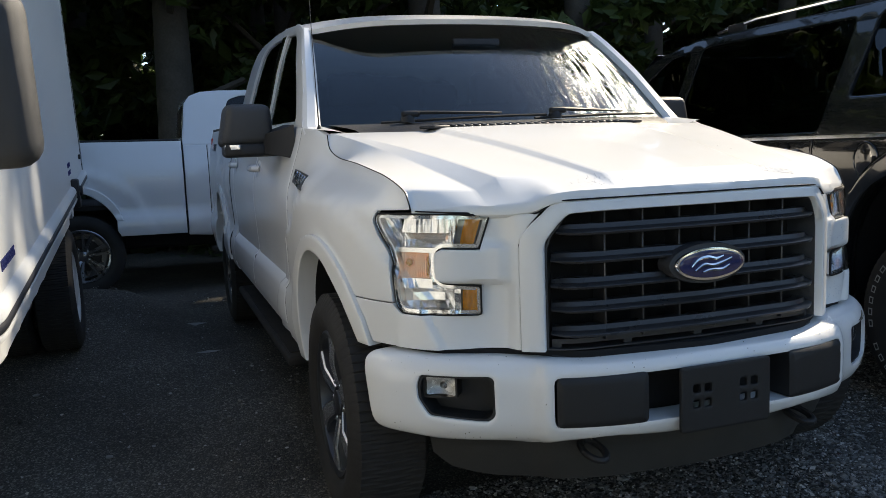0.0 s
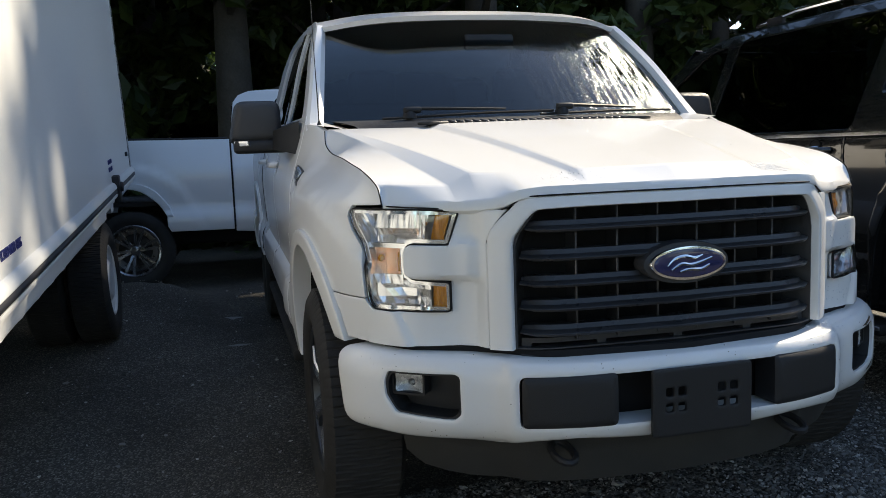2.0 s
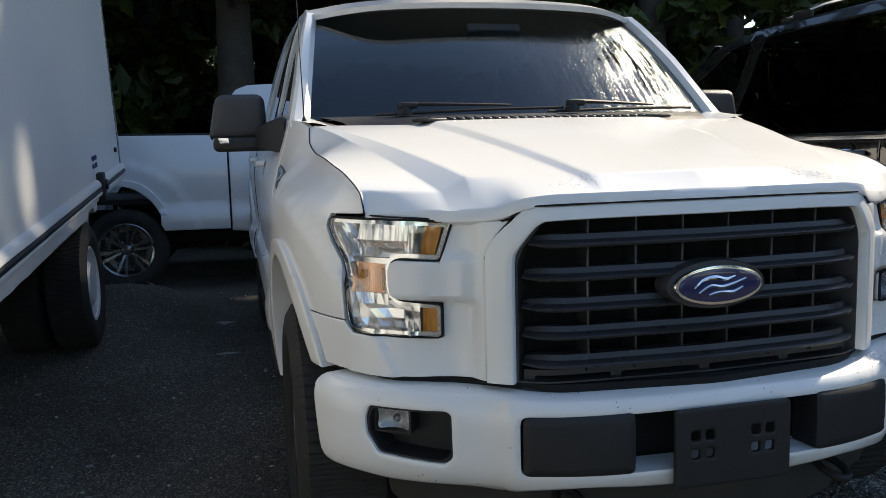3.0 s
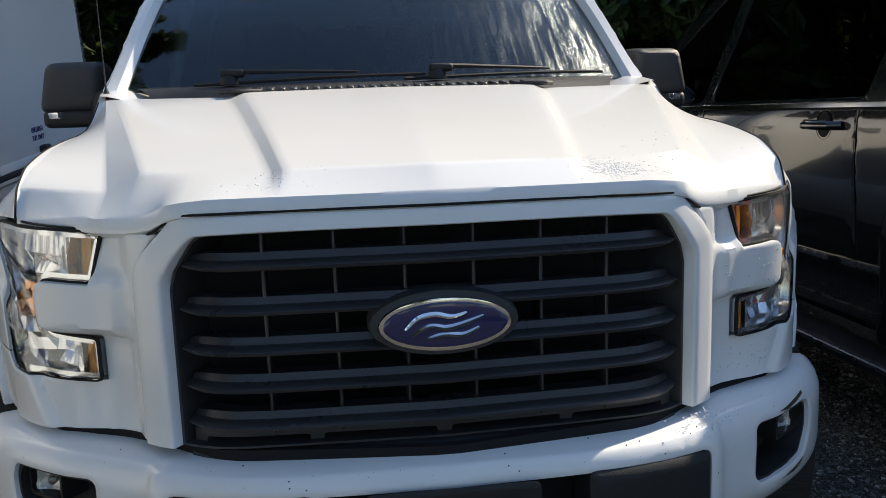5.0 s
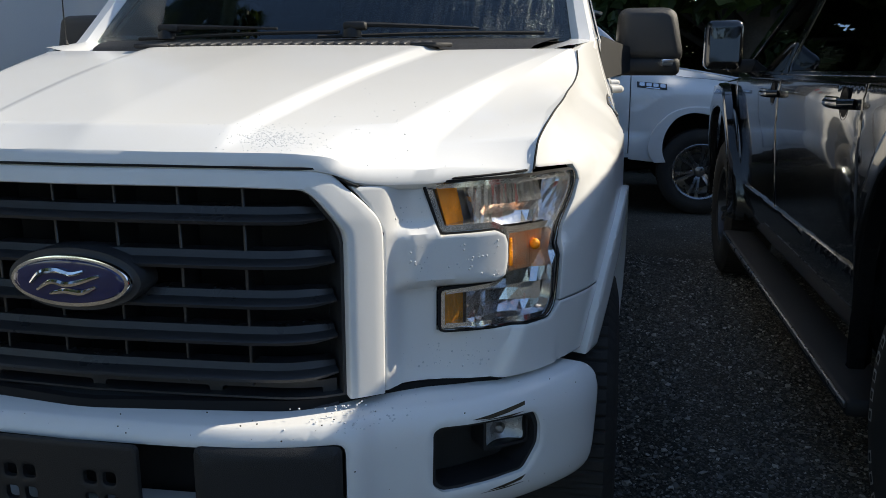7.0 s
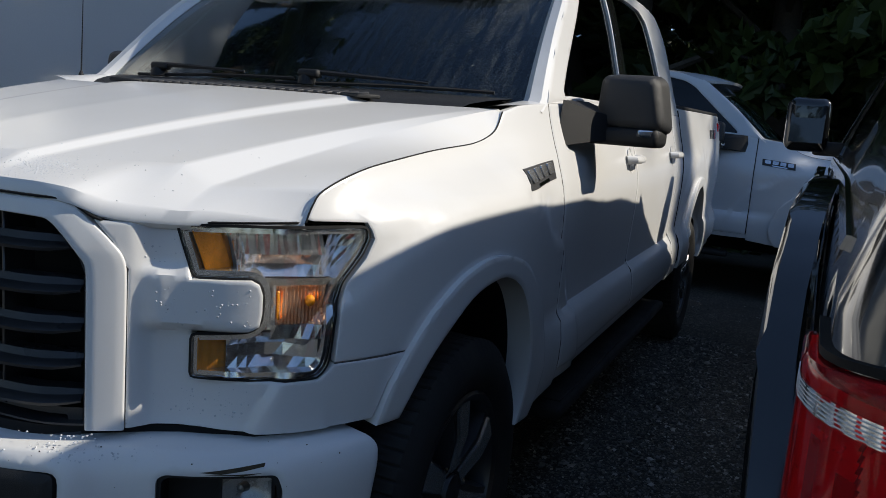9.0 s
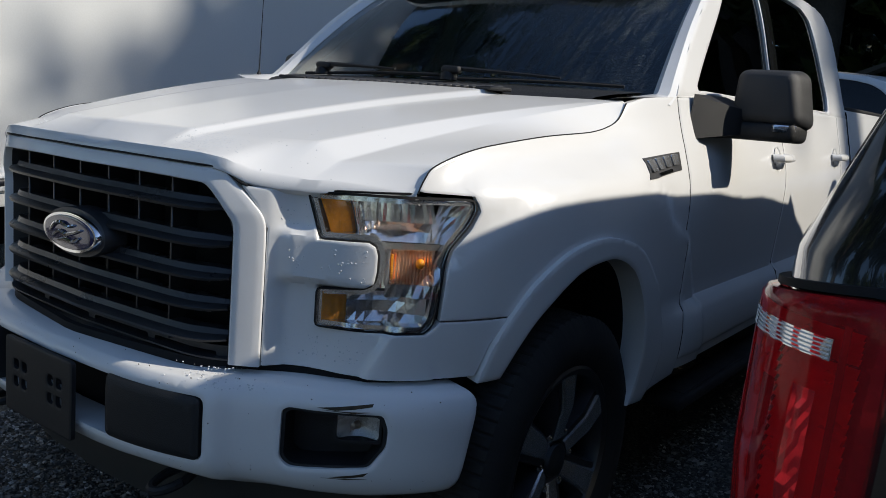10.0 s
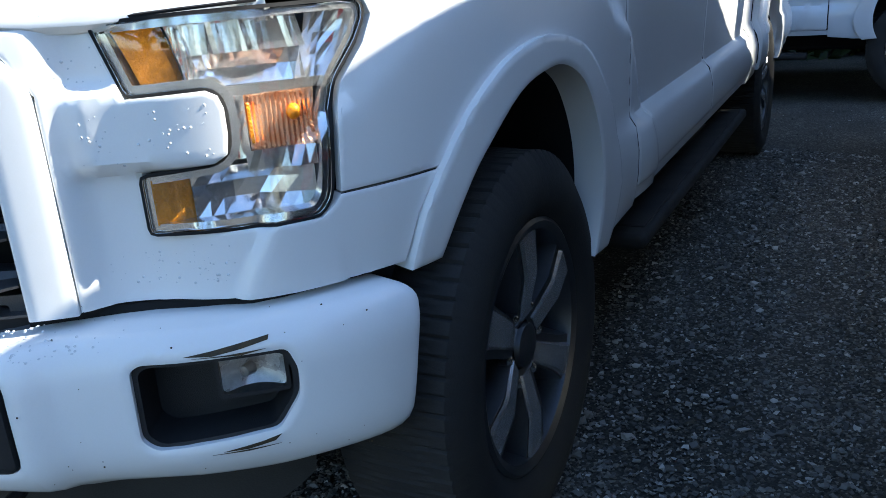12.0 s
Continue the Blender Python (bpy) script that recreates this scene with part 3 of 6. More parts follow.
def headlamp(parent, flip):
    """A C-shaped lamp: gasket, tray, reflectors, amber lenses, clear cover."""
    hold = new("headlamp")
    hold.parent = parent
    if flip:
        hold.matrix_basis = Matrix.Diagonal((-1, 1, 1, 1))
    lamp = rounded(LAMP, 0.012, 3)
    t = np.roll(lamp, -1, 0) - np.roll(lamp, 1, 0)
    area = np.sum(lamp[:, 0] * np.roll(lamp[:, 1], -1) - np.roll(lamp[:, 0], -1) * lamp[:, 1])
    nrm = np.stack([-t[:, 1], t[:, 0]], 1) / np.maximum(np.hypot(*t.T), 1e-9)[:, None] * (1 if area > 0 else -1)
    small = lamp + nrm * 0.005
    tray = lamp + nrm * 0.016
    part("gasket", panel(lamp, [small], lambda s, z, i: skin()(s, z, 0.004 + i), 0.03, 0.006, 0.001, 0), VOID, hold, "black lamp gasket")
    part("lamp_tray", panel(small, [], lambda s, z, i: skin()(s, z, 0.075 + i), 0.05, 0.01, 0.001, 0), LAMP_GREY, hold)
    part("bezel", panel(small, [tray], lambda s, z, i: skin()(s, z, 0.008 + i), 0.03, 0.055, 0.004, 0), REFLECT, hold, "bright bezel round the lamp")
    rng = random.Random(8)

    def fluted(name, poly, off, waves, amp, mat, tilt=0.0):
        p = np.array(poly)
        s0, s1, z0 = p[:, 0].min(), p[:, 0].max(), p[:, 1].mean()

        def place(s, z, i):
            f = (s - s0) / (s1 - s0)
            return skin()(s, z, off + amp * math.sin(math.pi * waves * f) ** 2 + tilt * (s - s0) + i)
        part(name, panel(poly, [], place, 0.003, 0.03, 0.001, 0), mat, hold)

    def faceted(name, s0, s1, z0, z1, nx, nz, off, bowl, amp, mat, skew=0.0, smooth=False):
        """A dished reflector of small tilted facets."""
        rows = []
        for j in range(nz + 1):
            v = 2 * j / nz - 1
            row = []
            for k in range(nx + 1):
                u = 2 * k / nx - 1
                z = z0 + (z1 - z0) * j / nz
                row.append(skin()(s0 + (s1 - s0) * k / nx + skew * (z - z0), z, off + bowl * (1 - u * u) * (1 - 0.6 * v * v) + rng.uniform(-amp, amp)))
            rows.append(row)
        part(name, grid(rows), mat, hold, smooth=smooth)

    faceted("main_reflector", 0.762, 0.950, 1.034, 1.079, 22, 1, 0.034, 0.012, 0.0014, REFLECT, -0.15)
    faceted("reflector_bowl", 0.765, 0.945, 0.990, 1.036, 11, 2, 0.036, 0.030, 0.0009, REFLECT, -0.10)
    faceted("side_reflector", 0.926, 0.992, 0.990, 1.078, 6, 6, 0.034, 0.014, 0.0013, REFLECT, 0.35)
    fluted("bright_strip", [(0.746, 1.078), (0.764, 1.079), (0.786, 0.998), (0.770, 0.996)], 0.030, 3, 0.004, REFLECT)
    fluted("amber_marker", [(0.682, 1.074), (0.724, 1.076), (0.748, 1.003), (0.704, 0.998)], 0.010, 3, 0.002, AMBER, 0.66)
    faceted("column", 0.818, 0.846, 0.890, 0.990, 3, 6, 0.028, 0.010, 0.001, REFLECT, 0.0, True)
    fluted("turn_lens", [(0.846, 0.978), (0.952, 0.980), (0.944, 0.898), (0.848, 0.898)], 0.028, 14, 0.003, AMBER_P)
    fluted("amber_edge", [(0.848, 0.966), (0.853, 0.966), (0.854, 0.910), (0.850, 0.910)], 0.024, 2, 0.002, AMBER)
    x, y = BODY.at(0.915, 0.020)
    bulb = bmesh.new()
    bmesh.ops.create_uvsphere(bulb, u_segments=12, v_segments=8, radius=0.010, matrix=Matrix.Translation((x, y, 0.948)) @ Matrix.Diagonal((1.0, 1.0, 1.15, 1)))
    part("bulb", bulb, AMBER, hold, "amber indicator bulb")
    faceted("low_reflector", 0.748, 0.936, 0.808, 0.880, 9, 3, 0.034, 0.034, 0.0007, REFLECT)
    faceted("low_reflector", 0.838, 0.940, 0.872, 0.900, 8, 1, 0.026, 0.006, 0.0008, REFLECT)
    fluted("amber_marker", [(0.698, 0.873), (0.742, 0.875), (0.744, 0.811), (0.698, 0.809)], 0.010, 3, 0.002, AMBER, 0.72)
    faceted("divider", 0.822, 0.985, 0.978, 0.992, 4, 1, 0.018, 0.004, 0.002, REFLECT, 0.0, True)
    lens = panel(small, [], lambda s, z, i: skin()(s, z, 0.003 + i), 0.03, 0.003, 0.001, 0, flange=False)
    ob = part("lens", thick(lens, 0.002), LENS, hold, "clear lamp cover")
    ob.visible_shadow = False
    return hold


def side_mirror(parent, flip):
    hold = new("side_mirror")
    hold.parent = parent
    hold.matrix_basis = Matrix.Translation((-0.010 if flip else 0.010, -0.185, 0.193)) @ Matrix.Diagonal((-0.96 if flip else 0.96, 1.2, 0.90, 1))
    # the head: rounded block, wider at the bottom, slightly swept back
    b = bmesh.new()
    bmesh.ops.create_cube(b, size=1, matrix=Matrix.Diagonal((0.235, 0.16, 0.215, 1)))
    bmesh.ops.bevel(b, geom=b.edges[:], offset=0.042, segments=4, affect="EDGES", profile=0.55)
    for v in b.verts:
        if v.co.y > 0:
            v.co.x *= 0.98
        else:
            v.co.x *= 0.93
            v.co.z *= 0.92
        v.co.x += 0.02 * (v.co.z / 0.11) * (-1 if v.co.x > 0 else 0.3)
    bmesh.ops.transform(b, matrix=Matrix.Translation((1.118, 1.66, 1.352)), verts=b.verts)
    part("mirror_cap", b, MIRROR_CAP, hold, "grey weathered mirror cap")
    part("mirror_base", block((0.250, 0.150, 0.070), (1.105, 1.655, 1.232), 0.022, 3), PLASTIC, hold)
    arm = grid([[(0.948, 1.41, 1.180), (0.948, 1.66, 1.190), (0.948, 1.68, 1.35), (0.948, 1.43, 1.34), (0.948, 1.41, 1.180)],
                [(1.00, 1.46, 1.195), (1.00, 1.67, 1.205), (1.00, 1.69, 1.33), (1.00, 1.48, 1.32), (1.00, 1.46, 1.195)],
                [(1.06, 1.59, 1.215), (1.06, 1.70, 1.222), (1.06, 1.71, 1.30), (1.06, 1.60, 1.30), (1.06, 1.59, 1.215)],
                [(1.13, 1.61, 1.225), (1.13, 1.71, 1.232), (1.13, 1.71, 1.29), (1.13, 1.61, 1.29), (1.13, 1.61, 1.225)]])
    part("mirror_arm", arm, PLASTIC, hold)
    part("turn_repeater", block((0.075, 0.03, 0.028), (1.191, 1.590, 1.245), 0.006, 2, Matrix.Rotation(radians(28), 4, "Z")), REFLECT, hold, "clear indicator strip in the mirror")
    part("mirror_glass", block((0.185, 0.004, 0.155), (1.113, 1.742, 1.357), 0.0015, 1), CHROME, hold)
    return hold


def badge(parent, flip):
    hold = new("fender_badge")
    hold.parent = parent
    if flip:
        hold.matrix_basis = Matrix.Diagonal((-1, 1, 1, 1))
    f = lambda s, z, i: skin(0.004)(s, z, i)
    part("plate", panel([(1.658, 1.130), (1.922, 1.134), (1.926, 1.185), (1.662, 1.184)], [], f, 0.03, 0.006, 0.001, 0), PLASTIC_G, hold, "dark badge plate")
    for k in range(4):
        s = 1.674 + 0.061 * k
        z = 1.137 + 0.0008 * k
        poly = [(s, z + 0.012), (s + 0.046, z + 0.0125), (s + 0.046, z + 0.0425), (s, z + 0.042)]
        part("raised_bar", panel(rounded(poly, 0.006), [], lambda a, c, i: skin(0.009)(a, c, i), 0.02, 0.005, 0.001, 0), RIM_M, hold, "chrome raised bar")
    part("raised_bar", panel([(1.722, 1.1345), (1.842, 1.1360), (1.842, 1.1440), (1.722, 1.1425)], [], lambda a, c, i: skin(0.007)(a, c, i), 0.03, 0.003, 0.001, 0), CHROME, hold)


def door_handle(parent, y, flip):
    hold = new("door_handle")
    hold.parent = parent
    if flip:
        hold.matrix_basis = Matrix.Diagonal((-1, 1, 1, 1))
    s = side_s(y)
    x = skin()(s, 1.145, 0).x
    cup = revolve([(0.0, 0.048), (-0.004, 0.042), (-0.02, 0.028), (-0.024, 0.001)], 24, "X", at=(x + 0.003, y - 0.03, 1.142))
    part("cup", cup, PAINT, hold)
    grip = tube([(x + 0.004, y - 0.105, 1.146), (x + 0.034, y - 0.09, 1.147), (x + 0.042, y - 0.03, 1.147), (x + 0.036, y + 0.05, 1.147), (x + 0.004, y + 0.075, 1.147)], 0.015, 10)
    part("grip", grip, PAINT, hold)


def emblem(parent):
    """Oval badge: bright rim, blue field, a few flowing bright strokes."""
    hold = new("grille_emblem")
    hold.parent = parent
    hold.matrix_basis = Matrix.Translation((0, -0.004, 0.917))

    def oval(a, b, y0, y1, y2, dome, inner=0.0):
        bm = bmesh.new()
        rows = []
        for f, yy in ((1.0, y0), (1.0, y1), (0.97, y2), (0.9, y2 - dome * 0.3), (0.6, y2 - dome * 0.7), (0.3, y2 - dome * 0.95), (0.01, y2 - dome)):
            rows.append([(a * f * math.cos(2 * math.pi * k / 64), yy, b * f * math.sin(2 * math.pi * k / 64)) for k in range(65)])
        return grid(rows, bm)

    part("emblem_back", oval(0.136, 0.060, 0.07, 0.03, 0.016, 0.0), PLASTIC_G, hold, "dark plastic emblem mount")
    part("emblem_rim", oval(0.120, 0.0485, 0.03, 0.006, 0.001, 0.002), CHROME, hold, "bright oval rim")
    part("emblem_line", oval(0.110, 0.0405, 0.01, 0.0, -0.0025, 0.002), BLUE, hold, "deep blue oval field")
    strokes = [
        [(-0.072, -0.004), (-0.050, 0.016), (-0.020, 0.022), (0.010, 0.016), (0.036, 0.022)],
        [(-0.060, -0.016), (-0.030, 0.000), (0.000, -0.004), (0.030, 0.002), (0.066, 0.014)],
        [(-0.034, -0.022), (-0.004, -0.016), (0.030, -0.018), (0.058, -0.006)],
    ]
    for st in strokes:
        pts = spline(st, 6)
        r = [0.0026 + 0.0030 * math.sin(math.pi * k / (len(pts) - 1)) for k in range(len(pts))]
        part("bright_stroke", tube([(x, -0.0055 - 0.0016 * (1 - (x / 0.1) ** 2), z) for x, z in pts], r, 6), CHROME, hold)


def bumper_place(extra=0.0):
    def place(s, z, inward):
        roll = 0.028 * min(abs((z - 0.562) / 0.115), 1.1) ** 5
        fold = 0.014 * min(max((abs(s) - 0.545) / 0.02, 0), 1) * min(max((0.75 - abs(s)) / 0.15, 0), 1)
        x, y = FRONT.at(s, roll + fold + inward - extra)
        return Vector((x, y, z))
    return place


BUMPER_R = [(0.0, 0.674), (0.40, 0.670), (0.60, 0.676), (0.79, 0.678), (0.97, 0.685), (1.105, 0.684), (1.125, 0.665), (1.11, 0.607), (1.082, 0.460), (0.94, 0.450), (0.87, 0.438), (0.72, 0.441), (0.58, 0.430),
            (0.477, 0.450), (0.348, 0.461), (0.15, 0.441)]
SLOT = [(-0.515, 0.494), (0.515, 0.494), (0.515, 0.636), (-0.515, 0.636)]
FOG = [(0.682, 0.521), (0.684, 0.627), (0.698, 0.636), (0.902, 0.636), (0.914, 0.605), (0.912, 0.565), (0.877, 0.517), (0.702, 0.504)]


def front_bumper(parent, rich):
    hold = new("front_bumper")
    hold.parent = parent
    whole = BUMPER_R + [(-s, z) for s, z in BUMPER_R[:0:-1]]
    fogs = [rounded(FOG, 0.010), rounded([(-s, z) for s, z in FOG], 0.010)]
    part("bumper_shell", panel(rounded(whole, 0.03), [rounded(SLOT, 0.02)] + fogs, bumper_place(), 0.025, 0.10, 0.003, 0.006), PAINT, hold, "white bumper with stone chips")
    # near-black sheet standing in for the shade inside the bumper openings
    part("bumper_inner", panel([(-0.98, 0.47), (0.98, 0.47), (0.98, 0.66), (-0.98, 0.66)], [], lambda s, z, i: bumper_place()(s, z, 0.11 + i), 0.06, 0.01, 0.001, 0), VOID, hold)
    for sg in (1, -1):
        pad = rounded([(sg * 0.245, 0.494), (sg * 0.508, 0.494), (sg * 0.508, 0.634), (sg * 0.245, 0.640)], 0.015)
        part("bumper_pad", panel(pad, [], lambda s, z, i: bumper_place(0.006)(s, z, i), 0.03, 0.09, 0.006, 0.01), PLASTIC, hold, "grained black bumper pad")
        fog = new("fog_lamp")
        fog.parent = parent
        well = [(sg * s, z) for s, z in FOG]
        part("fog_bezel", panel(rounded(well, 0.012), [rounded([(sg * (0.797 + (s - 0.797) * 0.93), 0.56 + (z - 0.56) * 0.90) for s, z in FOG], 0.010)],
                                lambda s, z, i: bumper_place()(s, z, 0.010 + i), 0.03, 0.09, 0.002, 0), PLASTIC, fog)
        part("fog_well", panel(rounded(well, 0.012), [], lambda s, z, i: bumper_place()(s, z, 0.085 + i), 0.04, 0.01, 0.001, 0), PLASTIC, fog)
        lamp = lambda a, b, c, d: rounded([(sg * a, c), (sg * b, c), (sg * b, d), (sg * a, d)], 0.008)
        part("lamp_frame", panel(lamp(0.796, 0.902, 0.563, 0.632), [lamp(0.802, 0.896, 0.569, 0.627)], lambda s, z, i: bumper_place()(s, z, 0.026 + i), 0.02, 0.055, 0.002, 0), PLASTIC, fog)
        rows = []
        for j in range(9):
            v = j / 4 - 1
            rows.append([bumper_place()(sg * (0.849 + 0.050 * u), 0.598 + 0.032 * v, 0.036 + 0.030 * max(0.0, 1 - u * u * 0.9 - v * v * 0.4)) for u in np.linspace(-1, 1, 13)])
        part("fog_reflector", grid(rows), LAMP_WHITE, fog)
        x, y, z = bumper_place()(sg * 0.844, 0.598, 0.046)
        part("fog_bulb", revolve([(y - 0.014, 0.001), (y - 0.012, 0.008), (y + 0.004, 0.010)], 14, "Y", at=(x, 0, z)), LAMP_GREY, fog)
        ob = part("fog_lens", thick(panel(lamp(0.801, 0.897, 0.568, 0.628), [], lambda s, z, i: bumper_place()(s, z, 0.029), 0.02, 0.003, 0, 0, flange=False), 0.002), LENS, fog)
        ob.visible_shadow = False
    # number plate bracket with flower-like screw holes
    bb = panel(rounded([(-0.156, 0.452), (0.150, 0.452), (0.150, 0.642), (-0.156, 0.642)], 0.012),
               [rounded([(cx + dx - 0.013, cz + dz - 0.013), (cx + dx + 0.013, cz + dz - 0.013), (cx + dx + 0.013, cz + dz + 0.013), (cx + dx - 0.013, cz + dz + 0.013)], 0.008)
                for cx in (-0.085, 0.075) for cz in (0.555,) for dx, dz in ((-0.019, 0.022), (0.019, 0.022), (-0.019, -0.022), (0.019, -0.022))],
               lambda s, z, i: Vector((s, -0.078 + i, z)), 0.03, 0.012, 0.002, 0.004)
    part("plate_bracket", bb, PLASTIC, hold, "empty black number plate bracket")
    part("air_dam", panel([(-0.93, 0.36), (-0.86, 0.315), (-0.7, 0.29), (0, 0.28), (0.7, 0.29), (0.86, 0.315), (0.93, 0.36), (0.94, 0.45), (-0.94, 0.45)], [], lambda s, z, i: bumper_place()(s, z, 0.07 + 0.5 * (0.45 - z) ** 1.5 + i), 0.05, 0.02, 0.003, 0), DAM, hold, "scuffed dark grey air dam")
    for sg in (1, -1):
        ring = [(sg * (0.37 + 0.030 * math.cos(a)), 0.045 + 0.055 * math.sin(a), 0.40 + 0.012 * math.sin(a)) for a in np.linspace(0, 2 * math.pi, 17)]
        part("tow_hook", tube(ring, 0.011, 8), PLASTIC, hold)
    if rich:
        rng = random.Random(5)
        marks = ([(0.762, 0.644), (0.80, 0.648), (0.880, 0.659), (0.878, 0.653), (0.84, 0.646), (0.80, 0.641)], [(0.772, 0.6405), (0.82, 0.6400), (0.874, 0.642), (0.84, 0.6375)],
                 [(0.795, 0.494), (0.85, 0.503), (0.878, 0.510), (0.868, 0.501), (0.83, 0.494)], [(0.778, 0.491), (0.82, 0.4925), (0.876, 0.495), (0.83, 0.4905)])
        for poly in marks:
            part("scrape", panel(poly, [], lambda s, z, i: bumper_place(0.0008)(s, z, i), 0.02, 0.001, 0.0001, 0), RUST, hold, "dark rusty scrape")
        b = bmesh.new()
        for _ in range(150):
            s, z = rng.uniform(-1.05, 1.05), rng.choice([rng.uniform(0.45, 0.69), rng.uniform(0.44, 0.50), rng.uniform(0.64, 0.69)])
            if abs(s) < 0.52 and 0.50 < z < 0.645 or 0.66 < abs(s) < 0.91 and 0.50 < z < 0.64:
                continue
            p, r = bumper_place(0.0006)(s, z, 0), rng.choice((0.0008, 0.001, 0.0018))
            q = bumper_place(0.0006)(s + 0.01, z, 0)
            t = (q - p).normalized()
            b.faces.new([b.verts.new(p + r * (t * math.cos(a) + Vector((0, 0, 1)) * math.sin(a))) for a in (0.3, 1.4, 2.6, 3.7, 5.0)])
        chips = part("stone_chips", b, RUST, hold, "dark stone chips", recalc=False)
        tagged(chips, kind="stuff")


def grille(parent):
    hold = new("grille")
    hold.parent = parent
    ring_o = [(-0.572, 0.694), (-0.572, 1.000), (-0.545, 1.050), (-0.508, 1.085), (-0.468, 1.1155), (-0.30, 1.1195), (0, 1.120), (0.30, 1.1195), (0.468, 1.1155), (0.508, 1.085), (0.545, 1.050), (0.572, 1.000), (0.572, 0.694)]
    ring_i = [(0.503, 0.694), (0.503, 0.985), (0.490, 1.02), (0.445, 1.075), (0.425, 1.085), (0.2, 1.088), (-0.2, 1.088), (-0.425, 1.085), (-0.445, 1.075), (-0.490, 1.02), (-0.503, 0.985), (-0.503, 0.694)]
    lean = lambda s, z, i: skin(0.006)(s, z, i + 0.10 * max(z - 1.03, 0.0))
    # the surround is a band between an outer and an inner line, rolled at both edges
    inner = [(-0.503, 0.694), (-0.503, 0.985), (-0.490, 1.020), (-0.460, 1.058), (-0.425, 1.084), (-0.28, 1.088), (0, 1.0885)]
    inner += [(-s, z) for s, z in inner[-2::-1]]
    oo, ii = spline(ring_o, 7, 0.25), spline(inner, 7, 0.25)
    rows = []
    for f, d in ((0.0, 0.024), (0.0, 0.0030), (0.02, 0.0010), (0.06, 0.0), (0.3, 0.0), (0.5, 0.0), (0.7, 0.0), (0.92, 0.0), (0.97, 0.0015), (1.0, 0.0045), (1.0, 0.045)):
        rows.append([lean(*(o * (1 - f) + i * f), d) for o, i in zip(oo, ii)])
    part("grille_surround", grid(rows), PAINT, hold, "white grille surround")
    # flat near-black sheet: the dark depth behind the slats, put in as colour
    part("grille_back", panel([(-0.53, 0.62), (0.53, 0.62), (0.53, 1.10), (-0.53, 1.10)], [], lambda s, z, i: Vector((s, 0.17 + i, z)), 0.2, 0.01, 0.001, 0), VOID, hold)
    band = panel(ring_i, [[(s * 0.988, 0.698 + (z - 0.694) * 0.985) for s, z in ring_i]], lambda s, z, i: skin()(s, z, i + 0.014), 0.04, 0.11, 0.004, 0)
    part("grille_frame", band, PLASTIC_G, hold, "dark inner grille frame")
    for k, (z, hw) in enumerate(((1.037, 0.470), (0.957, 0.488), (0.884, 0.490), (0.816, 0.490), (0.746, 0.490))):
        rows = []
        prof = [(0.070, 0.016), (0.036, 0.015), (0.031, 0.002), (0.013, -0.005), (0.010, -0.008), (0.012, -0.014), (0.030, -0.018), (0.070, -0.017)]
        for i in range(41):
            s = hw * (2 * i / 40 - 1)
            sweep = 0.022 * max(0, (abs(s) - 0.30) / 0.18) ** 2
            rows.append([Vector((*BODY.at(s if s else 1e-6, d + sweep - 0.012), z + h * (1 - 0.35 * min(1, max(0, (abs(s) - hw + 0.05) / 0.05))))) for d, h in prof])
        part("grille_slat", grid(rows), GRILLE_B, hold)
    for k in range(-3, 3):
        part("grille_fin", block((0.007, 0.07, 0.37), (0.0625 + 0.125 * k, 0.095, 0.90), 0.002, 1), RIM_D, hold)
    low = panel([(-0.49, 0.655), (0.49, 0.655), (0.49, 0.722), (-0.49, 0.722)], [rounded([(a, 0.690), (a + 0.21, 0.690), (a + 0.21, 0.708), (a, 0.708)], 0.006) for a in (-0.46, -0.225, 0.015, 0.25)],
                lambda s, z, i: skin()(s, z, i + 0.035 - 0.8 * max(0.69 - z, 0)), 0.04, 0.06, 0.004, 0)
    part("grille_lower_bar", low, PLASTIC_G, hold)
    # near-black strip painting the shade between grille and bumper
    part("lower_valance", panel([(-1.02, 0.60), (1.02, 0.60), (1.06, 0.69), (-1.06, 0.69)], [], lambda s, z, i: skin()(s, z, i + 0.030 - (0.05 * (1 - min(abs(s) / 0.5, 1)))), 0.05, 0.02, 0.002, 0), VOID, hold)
    return hold


def cabin(root):
    """What shows dimly through the glass."""
    b = grid([[(x, 1.32 + 0.12 * (abs(x) / 0.8) ** 2, 1.378) for x in np.linspace(-0.82, 0.82, 9)], [(x, 1.66, 1.385) for x in np.linspace(-0.84, 0.84, 9)], [(x, 1.82, 1.33) for x in np.linspace(-0.84, 0.84, 9)], [(x, 1.84, 0.8) for x in np.linspace(-0.84, 0.84, 9)]])
    part("dashboard", b, SEAT, root)
    part("cabin_floor", block((1.7, 2.3, 0.04), (0, 2.6, 0.62)), SEAT, root)
    part("cabin_back", block((1.7, 0.03, 0.74), (0, 3.74, 1.0)), SEAT, root)
    for y in (2.25, 3.15):
        for x in (-0.42, 0.42):
            part("seat", block((0.52, 0.16, 0.66), (x, y + 0.22, 1.12), 0.05, 3, Matrix.Rotation(radians(-14), 4, "X")), SEAT, root)
            part("headrest", block((0.26, 0.11, 0.18), (x, y + 0.32, 1.52), 0.04, 3), SEAT, root)
    ring = [(0.42 + 0.19 * math.cos(a), 1.90 - 0.07 * math.sin(a), 1.27 + 0.175 * math.sin(a)) for a in np.linspace(0, 2 * math.pi, 33)]
    part("steering_wheel", tube(ring, 0.016, 8), PLASTIC, root)
    part("rear_view_mirror", block((0.24, 0.03, 0.07), (0, 1.80, 1.66), 0.012, 2), PLASTIC, root)


